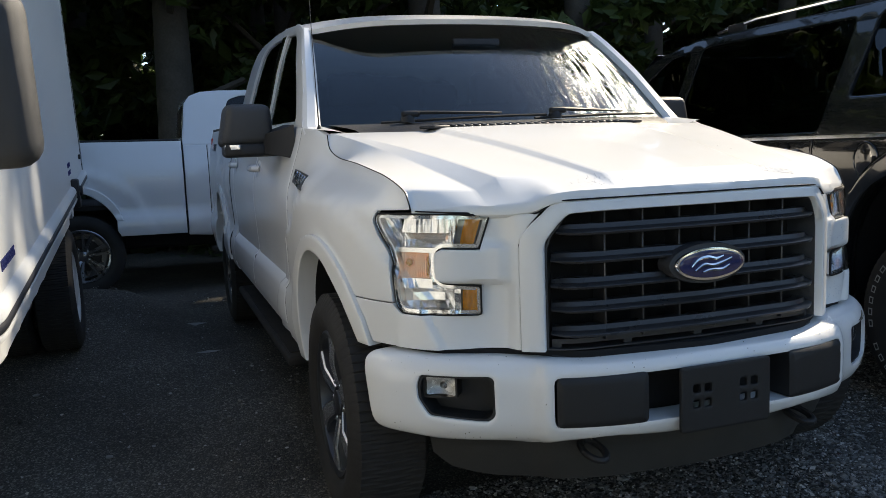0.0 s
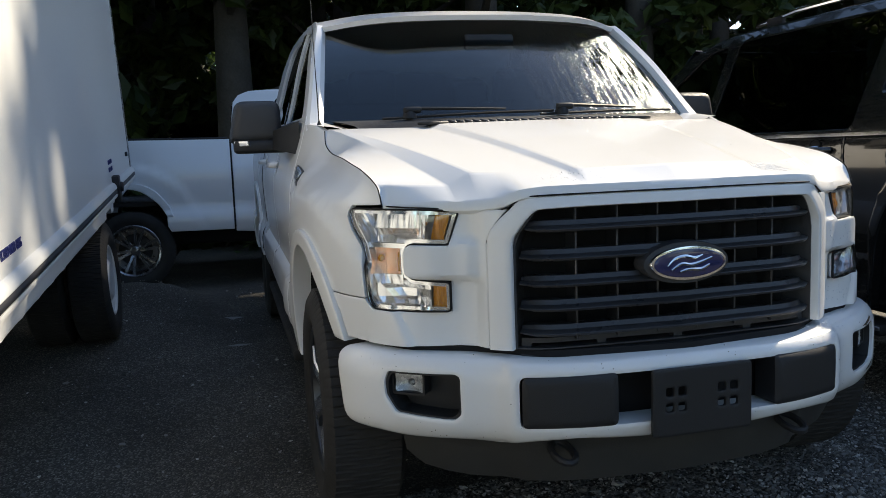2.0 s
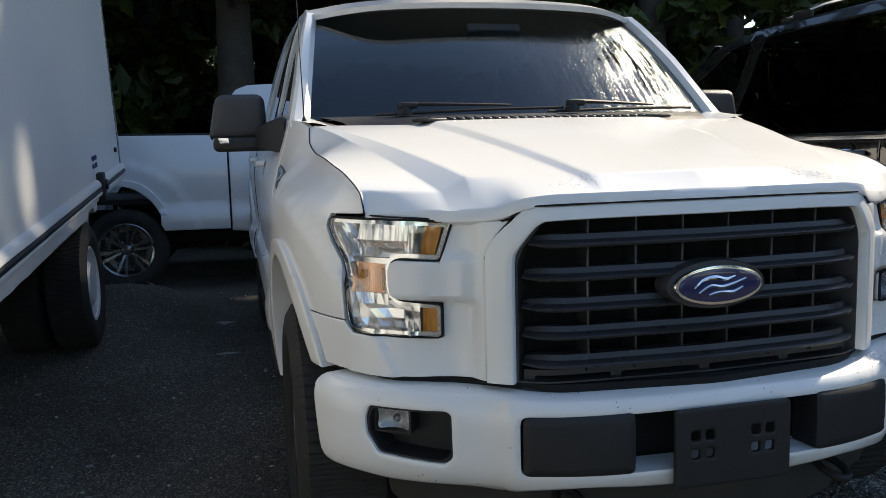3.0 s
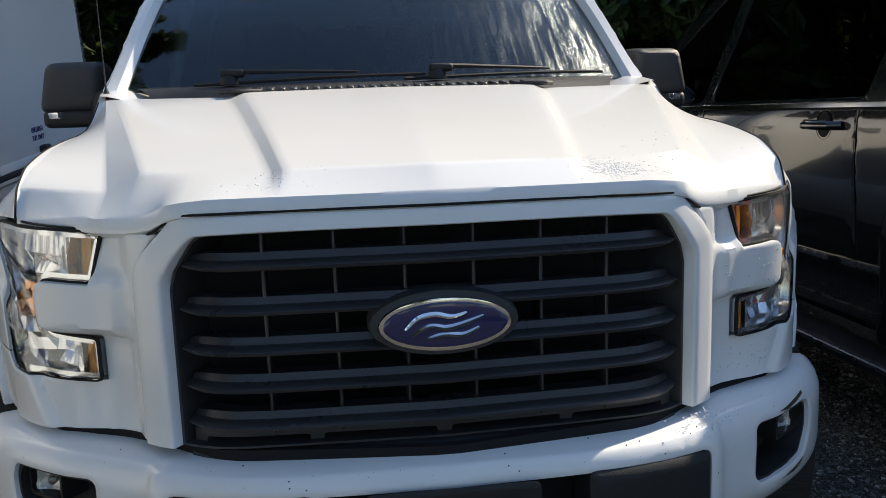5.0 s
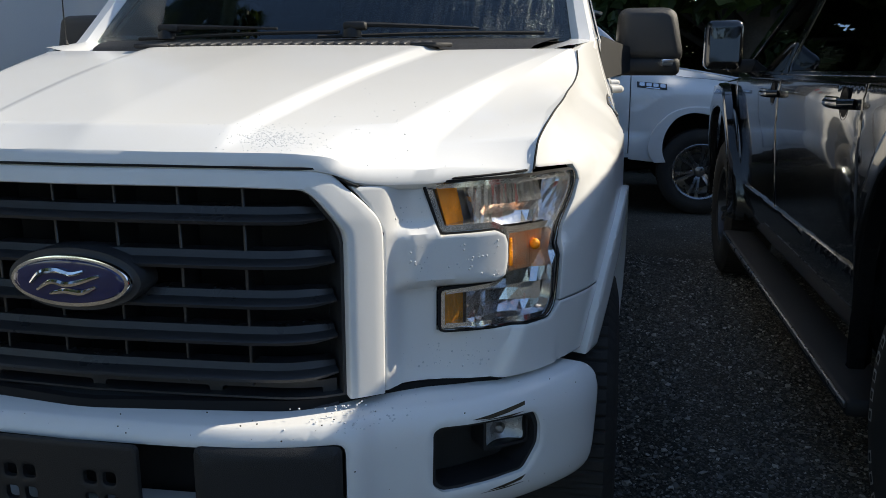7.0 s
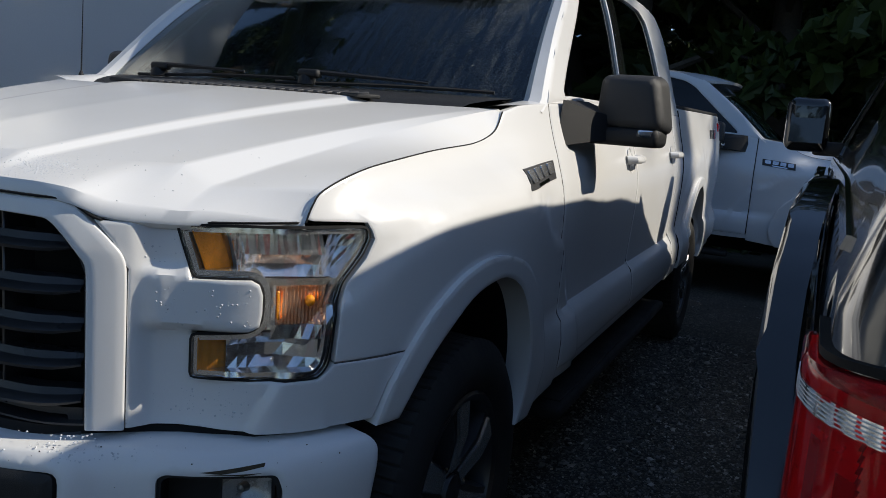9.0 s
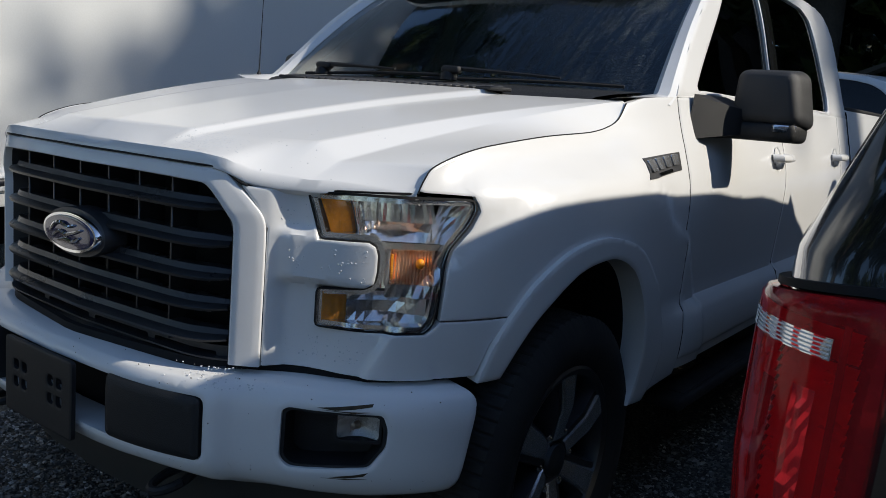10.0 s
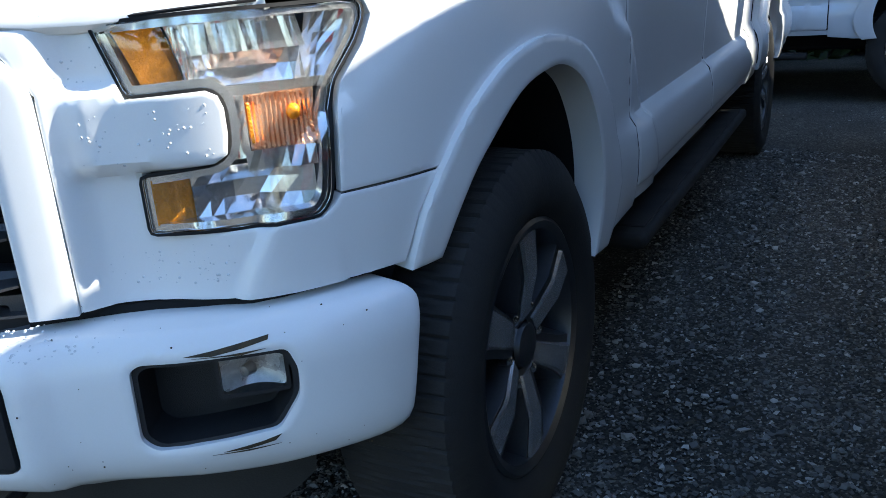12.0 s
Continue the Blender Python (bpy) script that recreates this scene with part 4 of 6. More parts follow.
def pickup(label, group, paint, bed=0.0, style="six", rich=True):
    global PAINT
    keep, PAINT = PAINT, paint
    root = tagged(new("pickup_truck"), label, "pickup truck", group)
    place = skin()
    # front corner panels round the lamps
    front = [(0.5745, 0.696), (0.75, 0.695), (0.95, 0.698), (1.056, 0.700)] + [(1.086, 0.772), (1.135, 0.8295), (0.960, 0.8265), (0.950, 0.815)] + LAMP[9:] + [LAMP[0], (0.60, 1.084), (0.515, 1.087), (0.5475, 1.050), (0.5745, 1.000)]
    ease = lambda v: min(max(v, 0.0), 1.0) ** 2 * (3 - 2 * min(max(v, 0.0), 1.0))

    def tongue(s, z, i):
        bar = ease((z - 0.878) / 0.024) * (1 - ease((z - 0.988) / 0.024)) * ease((s - 0.575) / 0.060)
        low = 1 - ease((s - 0.66) / 0.20) if z < 0.93 else 1 - ease((s - 0.63) / 0.08)
        return skin()(s, z, i + (0.014 if z > 0.93 else 0.022) * (1 - bar) * low * ease((s - 0.575) / 0.05) - 0.010 * bar)

    pair("lamp_surround", panel(front, [], tongue, 0.011, 0.03, 0.0015, 0.003), paint, root)
    hood = hood_mesh()
    bmesh.ops.recalc_face_normals(hood, faces=hood.faces)
    for e in hood.edges:
        e.smooth = len(e.link_faces) < 2 or e.calc_face_angle(0.0) < 0.13
    part("hood", hood, paint, root, "white hood with raised centre and water beads")
    # fenders
    cut = [tuple(p) for p in spline(HOODCUT, 4)]
    fender = [(1.031, 1.100), (0.915, 1.103)] + cut[1:] + [(1.80, 1.343), (1.88, 1.346), (1.976, 1.346), (1.976, 0.52), (1.90, 0.50)] + ARCH_IN[::-1] + [(1.140, 0.834), (0.960, 0.830), (0.962, 0.86)] + [(0.968, 0.934), (0.984, 0.982), (1.024, 1.030), (1.042, 1.068)]
    pair("fender", panel(fender, [], lambda s, z, i: skin()(s, z, i), 0.025, 0.02, 0.0015, 0.003), paint, root)
    hub_r = HUB_Y + BASE + bed
    dr = hub_r - HUB_Y - 0.038
    flare = ARCH_OUT + ARCH_IN[::-1]

    def flare_place(d):
        def f(s, z, i):
            x, y = BODY.at(s, body_inset(s if not d else 2.4, z) * (1 if not d else 0.5) - 0.030 + i)
            return Vector((x, y, z))
        return f

    pair("wheel_arch_flare", panel(flare, [], flare_place(0), 0.02, 0.07, 0.003, 0.006), paint, root)
    pair("wheel_arch_flare", panel(shifted(flare, dr), [], flare_place(1), 0.02, 0.07, 0.003, 0.006), paint, root)
    # arch liners, with the shade inside the arch painted in as near-black
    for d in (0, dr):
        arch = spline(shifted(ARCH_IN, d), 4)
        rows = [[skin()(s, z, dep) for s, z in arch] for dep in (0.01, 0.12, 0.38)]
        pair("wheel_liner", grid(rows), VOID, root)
    # doors, cab corner, bed sides
    for y0, y1, nm in ((1.362, 2.520, "front_door"), (2.528, 3.560, "rear_door")):
        s0, s1 = side_s(y0), side_s(y1)
        out = [(s0, 0.570), (s1, 0.570), (s1, 1.346), (s0, 1.346)]
        pair(nm, panel(rounded(out, 0.012), [], lambda s, z, i: skin()(s, z, i), 0.024, 0.02, 0.003, 0.006), paint, root)
    out = [(side_s(3.567), 0.515), (side_s(3.788), 0.53), (side_s(3.788), 1.346), (side_s(3.567), 1.346)]
    pair("cab_corner", panel(out, [], lambda s, z, i: skin()(s, z, i), 0.05, 0.02, 0.003, 0.006), paint, root)
    out = [(side_s(1.30), 0.535), (side_s(3.79), 0.535), (side_s(3.79), 0.568), (side_s(1.30), 0.568)]
    pair("rocker", panel(out, [], lambda s, z, i: skin()(s, z, i + 0.004), 0.05, 0.1, 0.002, 0), paint, root)
    ra = shifted(ARCH_IN, dr)
    yb = 5.58 + bed
    bedside = [(side_s(3.806), 0.55), (ra[0][0] - 0.03, 0.55)] + [(ra[0][0], 0.60)] + ra + [(side_s(yb - 0.02), 0.56), (side_s(yb), 0.62), (side_s(yb), 1.385), (side_s(3.806), 1.385)]
    pair("bed_side", panel(bedside, [], lambda s, z, i: skin(0.0, 1.48 + dr)(s, z, i), 0.045, 0.03, 0.003, 0.006), paint, root)
    pair("bed_rail", block((0.09, yb - 3.82, 0.022), (0.905, (yb + 3.82) / 2, 1.392), 0.008), PLASTIC, root)
    part("bed_floor", block((1.75, yb - 3.85, 0.04), (0, (yb + 3.83) / 2, 0.80)), PLASTIC, root)
    part("bed_front_wall", block((1.78, 0.04, 0.58), (0, 3.83, 1.09)), paint, root)
    part("tailgate", block((1.78, 0.06, 0.62), (0, yb - 0.03, 1.075), 0.012), paint, root)
    pair("tail_lamp", block((0.10, 0.14, 0.36), (0.925, yb - 0.055, 1.16), 0.02, 3), RED, root, "red tail lamp")
    part("rear_bumper", block((1.86, 0.16, 0.20), (0, yb + 0.06, 0.62), 0.03, 3), CHROME, root)
    # greenhouse
    part_holes = [rounded(WIN_F, 0.035), rounded(WIN_R, 0.035)]
    pair("cab_frame", panel(CAB_OUT, part_holes, cab_place(), 0.04, 0.03, 0.004, 0.008), paint, root)
    for w in (WIN_F, WIN_R):
        gl = panel(rounded(w, 0.03), [], cab_place(-0.014), 0.08, 0.003, 0.0, 0, flange=False)
        pair("side_window", thick(gl, 0.004), TINT, root, "dark tinted window")
    pair("pillar_trim", panel([(2.475, 1.355), (2.58, 1.355), (2.558, 1.785), (2.437, 1.782)], [], cab_place(0.004), 0.05, 0.006, 0.001, 0), BLACK, root, "gloss black pillar trim")
    # A-pillars between windshield and side frame
    ws = windshield_rows()
    a_rows = []
    for j, row in enumerate(ws):
        v = j / (len(ws) - 1)
        y, z = 1.22 + 0.68 * v, 1.347 + 0.408 * v
        o = fitted(cab_side_x(z) - 0.002, float(np.interp(z, [p[1] for p in CAB_OUT[:5]], [p[0] for p in CAB_OUT[:5]])) + 0.004, z)
        e = row[-1] + Vector((-0.012, 0.0, 0.002))
        a_rows.append([o, o.lerp(e, 0.35) + Vector((0.010, -0.014, 0.010)), o.lerp(e, 0.75) + Vector((0.004, -0.014, 0.012)), e, e + Vector((0, 0.012, -0.012))])
    a_rows.insert(0, [p + Vector((0.002, -0.045, -0.030)) for p in a_rows[0]])
    pair("a_pillar", grid(a_rows), paint, root)
    tops = []
    for y in np.linspace(1.085, 1.50, 14):
        o = fitted(*skin()(side_s(y), 1.3455, 0.0005))
        i = Vector((float(np.interp(o.y, (1.17, 1.30, 1.44), (0.755, 0.800, 0.836))), o.y, float(np.interp(o.y, (1.17, 1.30, 1.425, 1.55), (1.336, 1.366, 1.387, 1.404)))))
        tops.append([i + Vector((-0.100, 0, -0.028)), i + Vector((-0.012, 0, -0.006)), i, i.lerp(o, 0.4) + Vector((0, 0, 0.004)), i.lerp(o, 0.8) + Vector((0, 0, 0.003)), o])
    pair("fender_top", grid(tops), paint, root)
    # roof
    rows = []
    top = spline(CAB_OUT[3:11], 5)
    for y, z in top:
        xe = cab_side_x(z) - 0.004
        f = (y - 1.90) / 1.76
        head = 0.12 * max(0.0, 1 - f / 0.35)
        row = []
        for u in np.linspace(-1, 1, 25):
            q = 1 - abs(u) ** 2.4
            row.append((xe * u, y - head * (1 - u * u), z - 0.006 + (0.024 + 0.014 * math.sin(math.pi * min(max(f, 0), 1))) * q))
        rows.append(row)
    part("roof", grid([[(x, y + 0.012, z - 0.02) for x, y, z in rows[0]]] + rows), paint, root)
    yz = [(3.745, 1.72), (3.765, 1.60), (3.79, 1.40), (3.79, 1.30)]
    part("cab_back", grid([[(u * (cab_side_x(z) - 0.01), y, z + (0.045 * (1 - u * u) if z > 1.7 else 0)) for u in np.linspace(-1, 1, 9)] for y, z in yz]), paint, root)
    g = grid([[(u * 0.62, y + 0.004, z) for u in np.linspace(-1, 1, 5)] for y, z in ((3.755, 1.70), (3.785, 1.42))])
    part("rear_window", thick(g, 0.006), TINT, root)
    ob = part("windshield", thick(grid(windshield_rows(grow=-0.004)), 0.004), DEWY if rich else GLASS, root, "windshield with dew along one side")
    ob.visible_shadow = False
    # black band and cowl at the foot of the windshield
    n = 33
    cow = []
    for k in range(5):
        f = k / 4
        row = []
        for u in np.linspace(-1, 1, n):
            a = Vector((0.70 * u, 1.085 + 0.10 * ramp(abs(u), 0.5, 1.0), 1.345 + 0.004 * (1 - u * u)))
            e = Vector((0.80 * u, 1.440 - 0.16 * (1 - u * u), 1.389 - 0.004 * (1 - u * u)))
            row.append(a.lerp(e, f) + Vector((0, 0, 0.006 * math.sin(math.pi * f) - 0.012 * (f < 0.01))))
        cow.append(row)
    part("cowl", grid(cow), PLASTIC, root, "black plastic cowl under the windshield")
    if rich:
        for k in range(26):
            x = -0.42 + 0.84 * k / 25
            part("cowl_louvre", block((0.018, 0.075, 0.010), (x, 1.150, 1.366), 0.003, 1, Matrix.Rotation(0.12, 4, "X")), PLASTIC_G, root)
        for sg in (-1, 1):
            part("cowl_corner", block((0.10, 0.08, 0.012), (sg * 0.44, 1.112, 1.360), 0.004, 1, Matrix.Rotation(sg * -0.5, 4, "Z")), PLASTIC, root)
        for px, tip in ((0.16, (0.745, 1.385, 1.398)), (-0.49, (0.12, 1.245, 1.400))):
            wiper = new("wiper")
            wiper.parent = root
            base = Vector((px, 1.250 + 0.16 * (px / 0.84) ** 2, 1.388))
            tipv = Vector(tip)
            part("wiper_hub", revolve([(0.0, 0.030), (0.018, 0.028), (0.034, 0.018), (0.037, 0.001)], 16, "Z", at=base), PLASTIC, wiper)
            part("wiper_cover", block((0.075, 0.034, 0.026), base + Vector((0.012, -0.004, 0.034)), 0.010, 3), PLASTIC, wiper)
            bow = [base.lerp(tipv, f) + Vector((0, -0.004, 0.036 * (1 - f) ** 0.7 + 0.004)) for f in np.linspace(0.03, 0.66, 7)]
            part("wiper_arm", tube(bow, [0.008, 0.008, 0.007, 0.006, 0.0055, 0.005, 0.004], 6), PLASTIC, wiper)
            bl = [base + (tipv - base) * f + Vector((0, 0.004, 0.004 + 0.004 * math.sin(math.pi * min(max(f, 0), 1)))) for f in np.linspace(-0.18, 1.0, 11)]
            part("wiper_blade", tube(bl, 0.0055, 6), RUBBER, wiper)
    # near-black lines draw the shade in the gaps round hood, lamps and doors
    line = [(0.0, 1.1240), (0.15, 1.1240), (0.30, 1.1235), (0.42, 1.1220), (0.468, 1.1190), (0.490, 1.106), (0.518, 1.090), (0.55, 1.0865), (0.65, 1.0885), (0.78, 1.0945), (0.899, 1.099)]
    line = [tuple(p) for p in spline([(-s, z) for s, z in line[:0:-1]] + line, 3)]
    seam([skin(0.010)(s or 1e-6, z, 0.003 + 0.10 * max(z - 1.03, 0) + (0.010 if abs(s) > 0.53 else 0)) for s, z in line], root, 0.0026)
    for sg in (1, -1):
        flipm = lambda p: Vector((sg * p.x, p.y, p.z))
        seam([flipm(skin()(s, z, 0.002)) for s, z in spline(HOODCUT, 5)], root, 0.0022)
        seam([flipm(skin()(s, z, 0.0030)) for s, z in spline([(0.96, 0.827), (1.05, 0.828), (1.136, 0.831)], 3)], root, 0.0007)
        seam([flipm(skin(0.002)(s, z, 0.004)) for s, z in spline([(0.576, 0.696), (0.576, 0.85), (0.576, 0.99), (0.562, 1.035), (0.53, 1.08)], 4)], root, 0.0011)
        for yy in (1.358, 2.524, 3.5635, 3.797):
            top = 1.34 if yy < 3.7 else 1.375
            seam([flipm(skin()(side_s(yy), z, 0.003)) for z in np.linspace(0.58, top, 40)], root, 0.0018 if yy < 3.7 else 0.006)
    grille(root)
    emblem(root)
    for flip in (False, True):
        headlamp(root, flip)
        side_mirror(root, flip)
        badge(root, flip)
        door_handle(root, 2.44, flip)
        door_handle(root, 3.46, flip)
    front_bumper(root, rich)
    if rich:
        for k in range(4):
            y0 = 5.02 + 0.085 * k
            bar = [(side_s(y0), 1.225), (side_s(y0 + 0.06), 1.225), (side_s(y0 + 0.075), 1.285), (side_s(y0 + 0.015), 1.285)]
            pair("bed_decal", panel(bar, [], lambda s, z, i: skin(0.0012, 1.48 + dr)(s, z, i), 0.03, 0.001, 0, 0), TRIM_D if k < 3 else RED, root, "dark decal bar on the bed side")
        part("antenna", tube([(-0.86, 1.30, 1.37), (-0.865, 1.31, 1.64), (-0.87, 1.325, 2.16)], [0.003, 0.0016, 0.0012], 6), PLASTIC, root)
        part("antenna_base", revolve([(1.360, 0.012), (1.372, 0.010), (1.388, 0.004)], 12, "Z", at=(-0.86, 1.30, 0)), PLASTIC, root)
        cabin(root)
    else:
        part("cabin_shell", block((1.6, 2.2, 0.6), (0, 2.55, 1.05)), SEAT, root)
        part("cabin_back", block((1.5, 0.1, 0.45), (0, 3.0, 1.55)), SEAT, root)
    for sg in (1, -1):
        board = new("running_board")
        board.parent = root
        part("board", block((0.13, 2.10, 0.045), (sg * 0.930, 2.54, 0.375), 0.016, 3), RUBBER, board, "black running board")
        part("board_pad", block((0.09, 1.95, 0.008), (sg * 0.932, 2.54, 0.400), 0.003, 1), RUBBER, board)
        for y in (1.75, 2.55, 3.35):
            part("bracket", block((0.26, 0.05, 0.03), (sg * 0.80, y, 0.385), 0.006, 1), VOID, board)
    # plain blocks under the body, their shade put into the near-black colour
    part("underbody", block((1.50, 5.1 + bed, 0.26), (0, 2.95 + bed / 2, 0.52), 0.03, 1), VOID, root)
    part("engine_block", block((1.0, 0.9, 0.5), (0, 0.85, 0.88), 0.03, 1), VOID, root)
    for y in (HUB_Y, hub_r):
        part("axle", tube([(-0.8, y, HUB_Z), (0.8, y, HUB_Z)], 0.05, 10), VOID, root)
        for sg in (1, -1):
            wheel(root, (sg * 0.860, y, HUB_Z), sg, style, R=0.386, phase=0.5236, w=0.248)
    for ob in root.children_recursive:
        if ob.type == "MESH" and not ob.name.startswith(("windshield", "a_pillar", "cowl", "wiper", "mirror", "turn_repeater", "antenna", "dashboard", "hood", "fender_top")) and not (ob.parent and ob.parent.name.startswith("wheel")):
            for v in ob.data.vertices:
                v.co = fitted(*v.co)
    PAINT = keep
    return root


truck = pickup("dew-beaded white pickup truck with black grille, parked on gravel", "pickup trucks", PAINT)
far_truck = pickup("white pickup truck with silver wheels parked crosswise in shade", "pickup trucks", PAINT_B, bed=0.30, style="multi", rich=False)
far_truck.matrix_basis = pose(2.63, 7.45, -0.025, 0, 0, 90)

# ---- black sport utility vehicle ----


def suv_x(z):
    return float(np.interp(z, [0.40, 0.55, 0.80, 1.00, 1.16, 1.30, 1.55, 1.75, 1.83], [0.065, 0.015, -0.006, -0.020, -0.018, 0.030, 0.135, 0.21, 0.255]))


def suv_tail_y(z):
    return float(np.interp(z, [0.4, 0.6, 1.0, 1.16, 1.5, 1.80, 1.84], [0.06, 0.0, 0.0, 0.015, 0.15, 0.30, 0.36]))


def suv_corner(u, z, inward=0.0):
    """The rear left corner, walked from the side (u = 0) round to the tailgate."""
    x0, y0, r = suv_x(z), suv_tail_y(z), 0.13
    a = 0.20
    arc = r * math.pi / 2
    if u < a:
        return Vector((x0 + inward, y0 + r + (a - u), z))
    if u < a + arc:
        w = (u - a) / r
        return Vector((x0 + r - (r - inward) * math.cos(w), y0 + r - (r - inward) * math.sin(w), z))
    d = u - a - arc
    return Vector((x0 + r + d, y0 + inward - 0.03 * min(d, 0.8), z))


def suv():
    root = tagged(new("sport_utility_vehicle"), "glossy black sport utility vehicle with roof rails, parked alongside", "car")
    root.matrix_basis = pose(1.70, -0.40, 0, 0, 0, -0.5)
    place = lambda y, z, i: Vector((suv_x(z) + i, y, z))

    def arch(y, a, b, n=22, e=2.5):
        """A squarish wheel opening, front to back over the top."""
        out = []
        for w in np.linspace(math.pi, 0, n):
            c, s = math.cos(w), math.sin(w)
            out.append((y + a * math.copysign(abs(c) ** (2 / e), c), 0.42 + b * abs(s) ** (2 / e)))
        return out

    hub_r, hub_f = 0.985, 4.30
    side = []
    along = [(-0.1, -0.1), (0.385, 0.43), (0.985, 1.03), (1.585, 1.56), (1.90, 1.80), (2.10, 2.00), (2.98, 3.09), (3.23, 3.34), (3.80, 4.12), (4.30, 4.66), (5.25, 5.60)]
    q = [(0.30, 0.42)] + arch(hub_r, 0.60, 0.645) + [(1.895, 0.42), (1.895, 1.195), (0.30, 1.195)]
    side.append(("rear_quarter_panel", q))
    side.append(("rear_door", [(1.902, 0.43), (2.975, 0.43), (2.975, 1.195), (1.902, 1.195)]))
    side.append(("front_door", [(2.983, 0.43), (3.80, 0.43), (3.86, 0.8), (4.02, 1.195), (2.983, 1.195)]))
    side.append(("front_fender", [(3.808, 0.42)] + arch(hub_f, 0.47, 0.60) + [(5.20, 0.5), (5.25, 0.9), (5.10, 1.12), (4.03, 1.185), (3.868, 0.80)]))
    for nm, poly in side:
        b = panel(poly, [], place, 0.05, 0.03, 0.003, 0.006)
        o = b.copy()
        for v in o.verts:
            v.co.x = 2.0 - v.co.x
        part(nm, b, BLACK, root)
        part(nm, o, BLACK, root)
    frame_out = [(0.30, 1.20), (0.48, 1.50), (0.63, 1.80), (0.80, 1.83), (3.0, 1.83), (3.35, 1.76), (4.05, 1.20)]
    q_glass = [(0.52, 1.385), (0.62, 1.68), (0.70, 1.755), (1.64, 1.775), (1.71, 1.385)]
    r_glass = [(1.88, 1.225), (1.83, 1.765), (2.90, 1.765), (2.94, 1.225)]
    f_glass = [(3.02, 1.225), (3.00, 1.755), (3.22, 1.73), (3.86, 1.225)]
    holes = [rounded(p, 0.04) for p in (q_glass, r_glass, f_glass)]
    b = panel(frame_out, holes, place, 0.06, 0.03, 0.003, 0.006)
    o = b.copy()
    for v in o.verts:
        v.co.x = 2.0 - v.co.x
    part("window_frame", b, BLACK, root)
    part("window_frame", o, BLACK, root)
    for g in (q_glass, r_glass, f_glass):
        gl = thick(panel(rounded(g, 0.04), [], lambda y, z, i: Vector((suv_x(z) + 0.012, y, z)), 0.1, 0.003, 0, 0, flange=False), 0.004)
        part("side_window", gl, TINT, root, "dark privacy glass")
    part("belt_trim", panel([(0.36, 1.192), (4.02, 1.192), (4.02, 1.208), (0.36, 1.208)], [], lambda y, z, i: Vector((suv_x(z) - 0.006 + i, y, z)), 0.1, 0.008, 0.001, 0), CHROME, root)
    # lower cladding strip and arch lips
    part("door_cladding", panel([(1.62, 0.44), (3.78, 0.44), (3.78, 0.640), (1.60, 0.655)], [], lambda y, z, i: Vector((suv_x(z) - 0.014 + i, y, z)), 0.06, 0.015, 0.005, 0.01), BLACK, root)
    for h in (hub_r, hub_f):
        a, b = (0.60, 0.645) if h == hub_r else (0.47, 0.60)
        lip = arch(h, a + 0.085, b + 0.135, e=2.1) + arch(h, a - 0.004, b - 0.004)[::-1]
        part("arch_lip", panel(lip, [], lambda y, z, i, h=h, a=a: Vector((suv_x(max(z, 0.6)) - 0.020 - 0.048 * min(1.0, max(0.0, (a + 0.105 - abs(y - h)) / 0.10, (z - 0.9) / 0.12)) + 0.10 * max(0.0, z - 1.08) + i, y, z)), 0.05, 0.05, 0.008, 0.012), BLACK, root)
        # liner coloured near-black for the shade inside the wheel opening
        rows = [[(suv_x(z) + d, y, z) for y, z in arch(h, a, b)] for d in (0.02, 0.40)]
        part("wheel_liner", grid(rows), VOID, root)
    # tail: wrapped corner, tailgate
    zs = [0.45, 0.6, 0.8, 1.0, 1.18, 1.30, 1.45, 1.6, 1.75, 1.83]
    us = [0.0, 0.1, 0.2] + [0.2 + 0.2042 * k / 8 for k in range(1, 9)] + [0.5, 0.7, 0.9, 1.2]
    rows = []
    for z in zs:
        left = [suv_corner(u, z) for u in us]
        rows.append(left + [Vector((2.0 - p.x, p.y, p.z)) for p in reversed(left)])
    part("rear_body", grid(rows), BLACK, root)
    gl = grid([[suv_corner(u, z, -0.006) for u in np.linspace(0.42, 1.2, 8)] + [Vector((2 - p.x, p.y, p.z)) for p in [suv_corner(u, z, -0.006) for u in np.linspace(1.15, 0.42, 8)]] for z in (1.24, 1.4, 1.55, 1.72)])
    part("rear_window", thick(gl, 0.004), BLACK, root, "dark rear glass")
    # tail lamp
    lamp = new("tail_lamp")
    lamp.parent = root
    cp = lambda off: (lambda u, z, i: suv_corner(u, z - 0.014, i - off))
    rng = random.Random(4)

    def facets(name, u0, u1, z0, z1, nu, nz, off, amp, mat):
        rows = [[suv_corner(u0 + (u1 - u0) * k / nu, -0.014 + z0 + (z1 - z0) * j / nz, -off - rng.uniform(0, amp)) for k in range(nu + 1)] for j in range(nz + 1)]
        part(name, grid(rows), mat, lamp, smooth=False)

    def prisms(name, u0, u1, z0, z1, nu, nz, off, deep, mat):
        """Rows of small ledges that catch the sky, behind the lens."""
        rows = []
        for j in range(nz):
            lo, hi = (z0 + (z1 - z0) * (j + f) / nz for f in (0.0, 0.93))
            for z, d in ((lo, deep), (hi, 0.0)):
                rows.append([suv_corner(u0 + (u1 - u0) * k / nu, -0.014 + z, -off - d + rng.uniform(0, 0.0005)) for k in range(nu + 1)])
        part(name, grid(rows), mat, lamp, smooth=False)

    # pale prisms behind a red cover
    prisms("reflector", 0.065, 0.300, 0.780, 1.120, 24, 40, 0.002, 0.0062, RED_M)
    prisms("reflector", 0.304, 0.372, 0.780, 1.120, 12, 40, 0.002, 0.0062, RED_M)
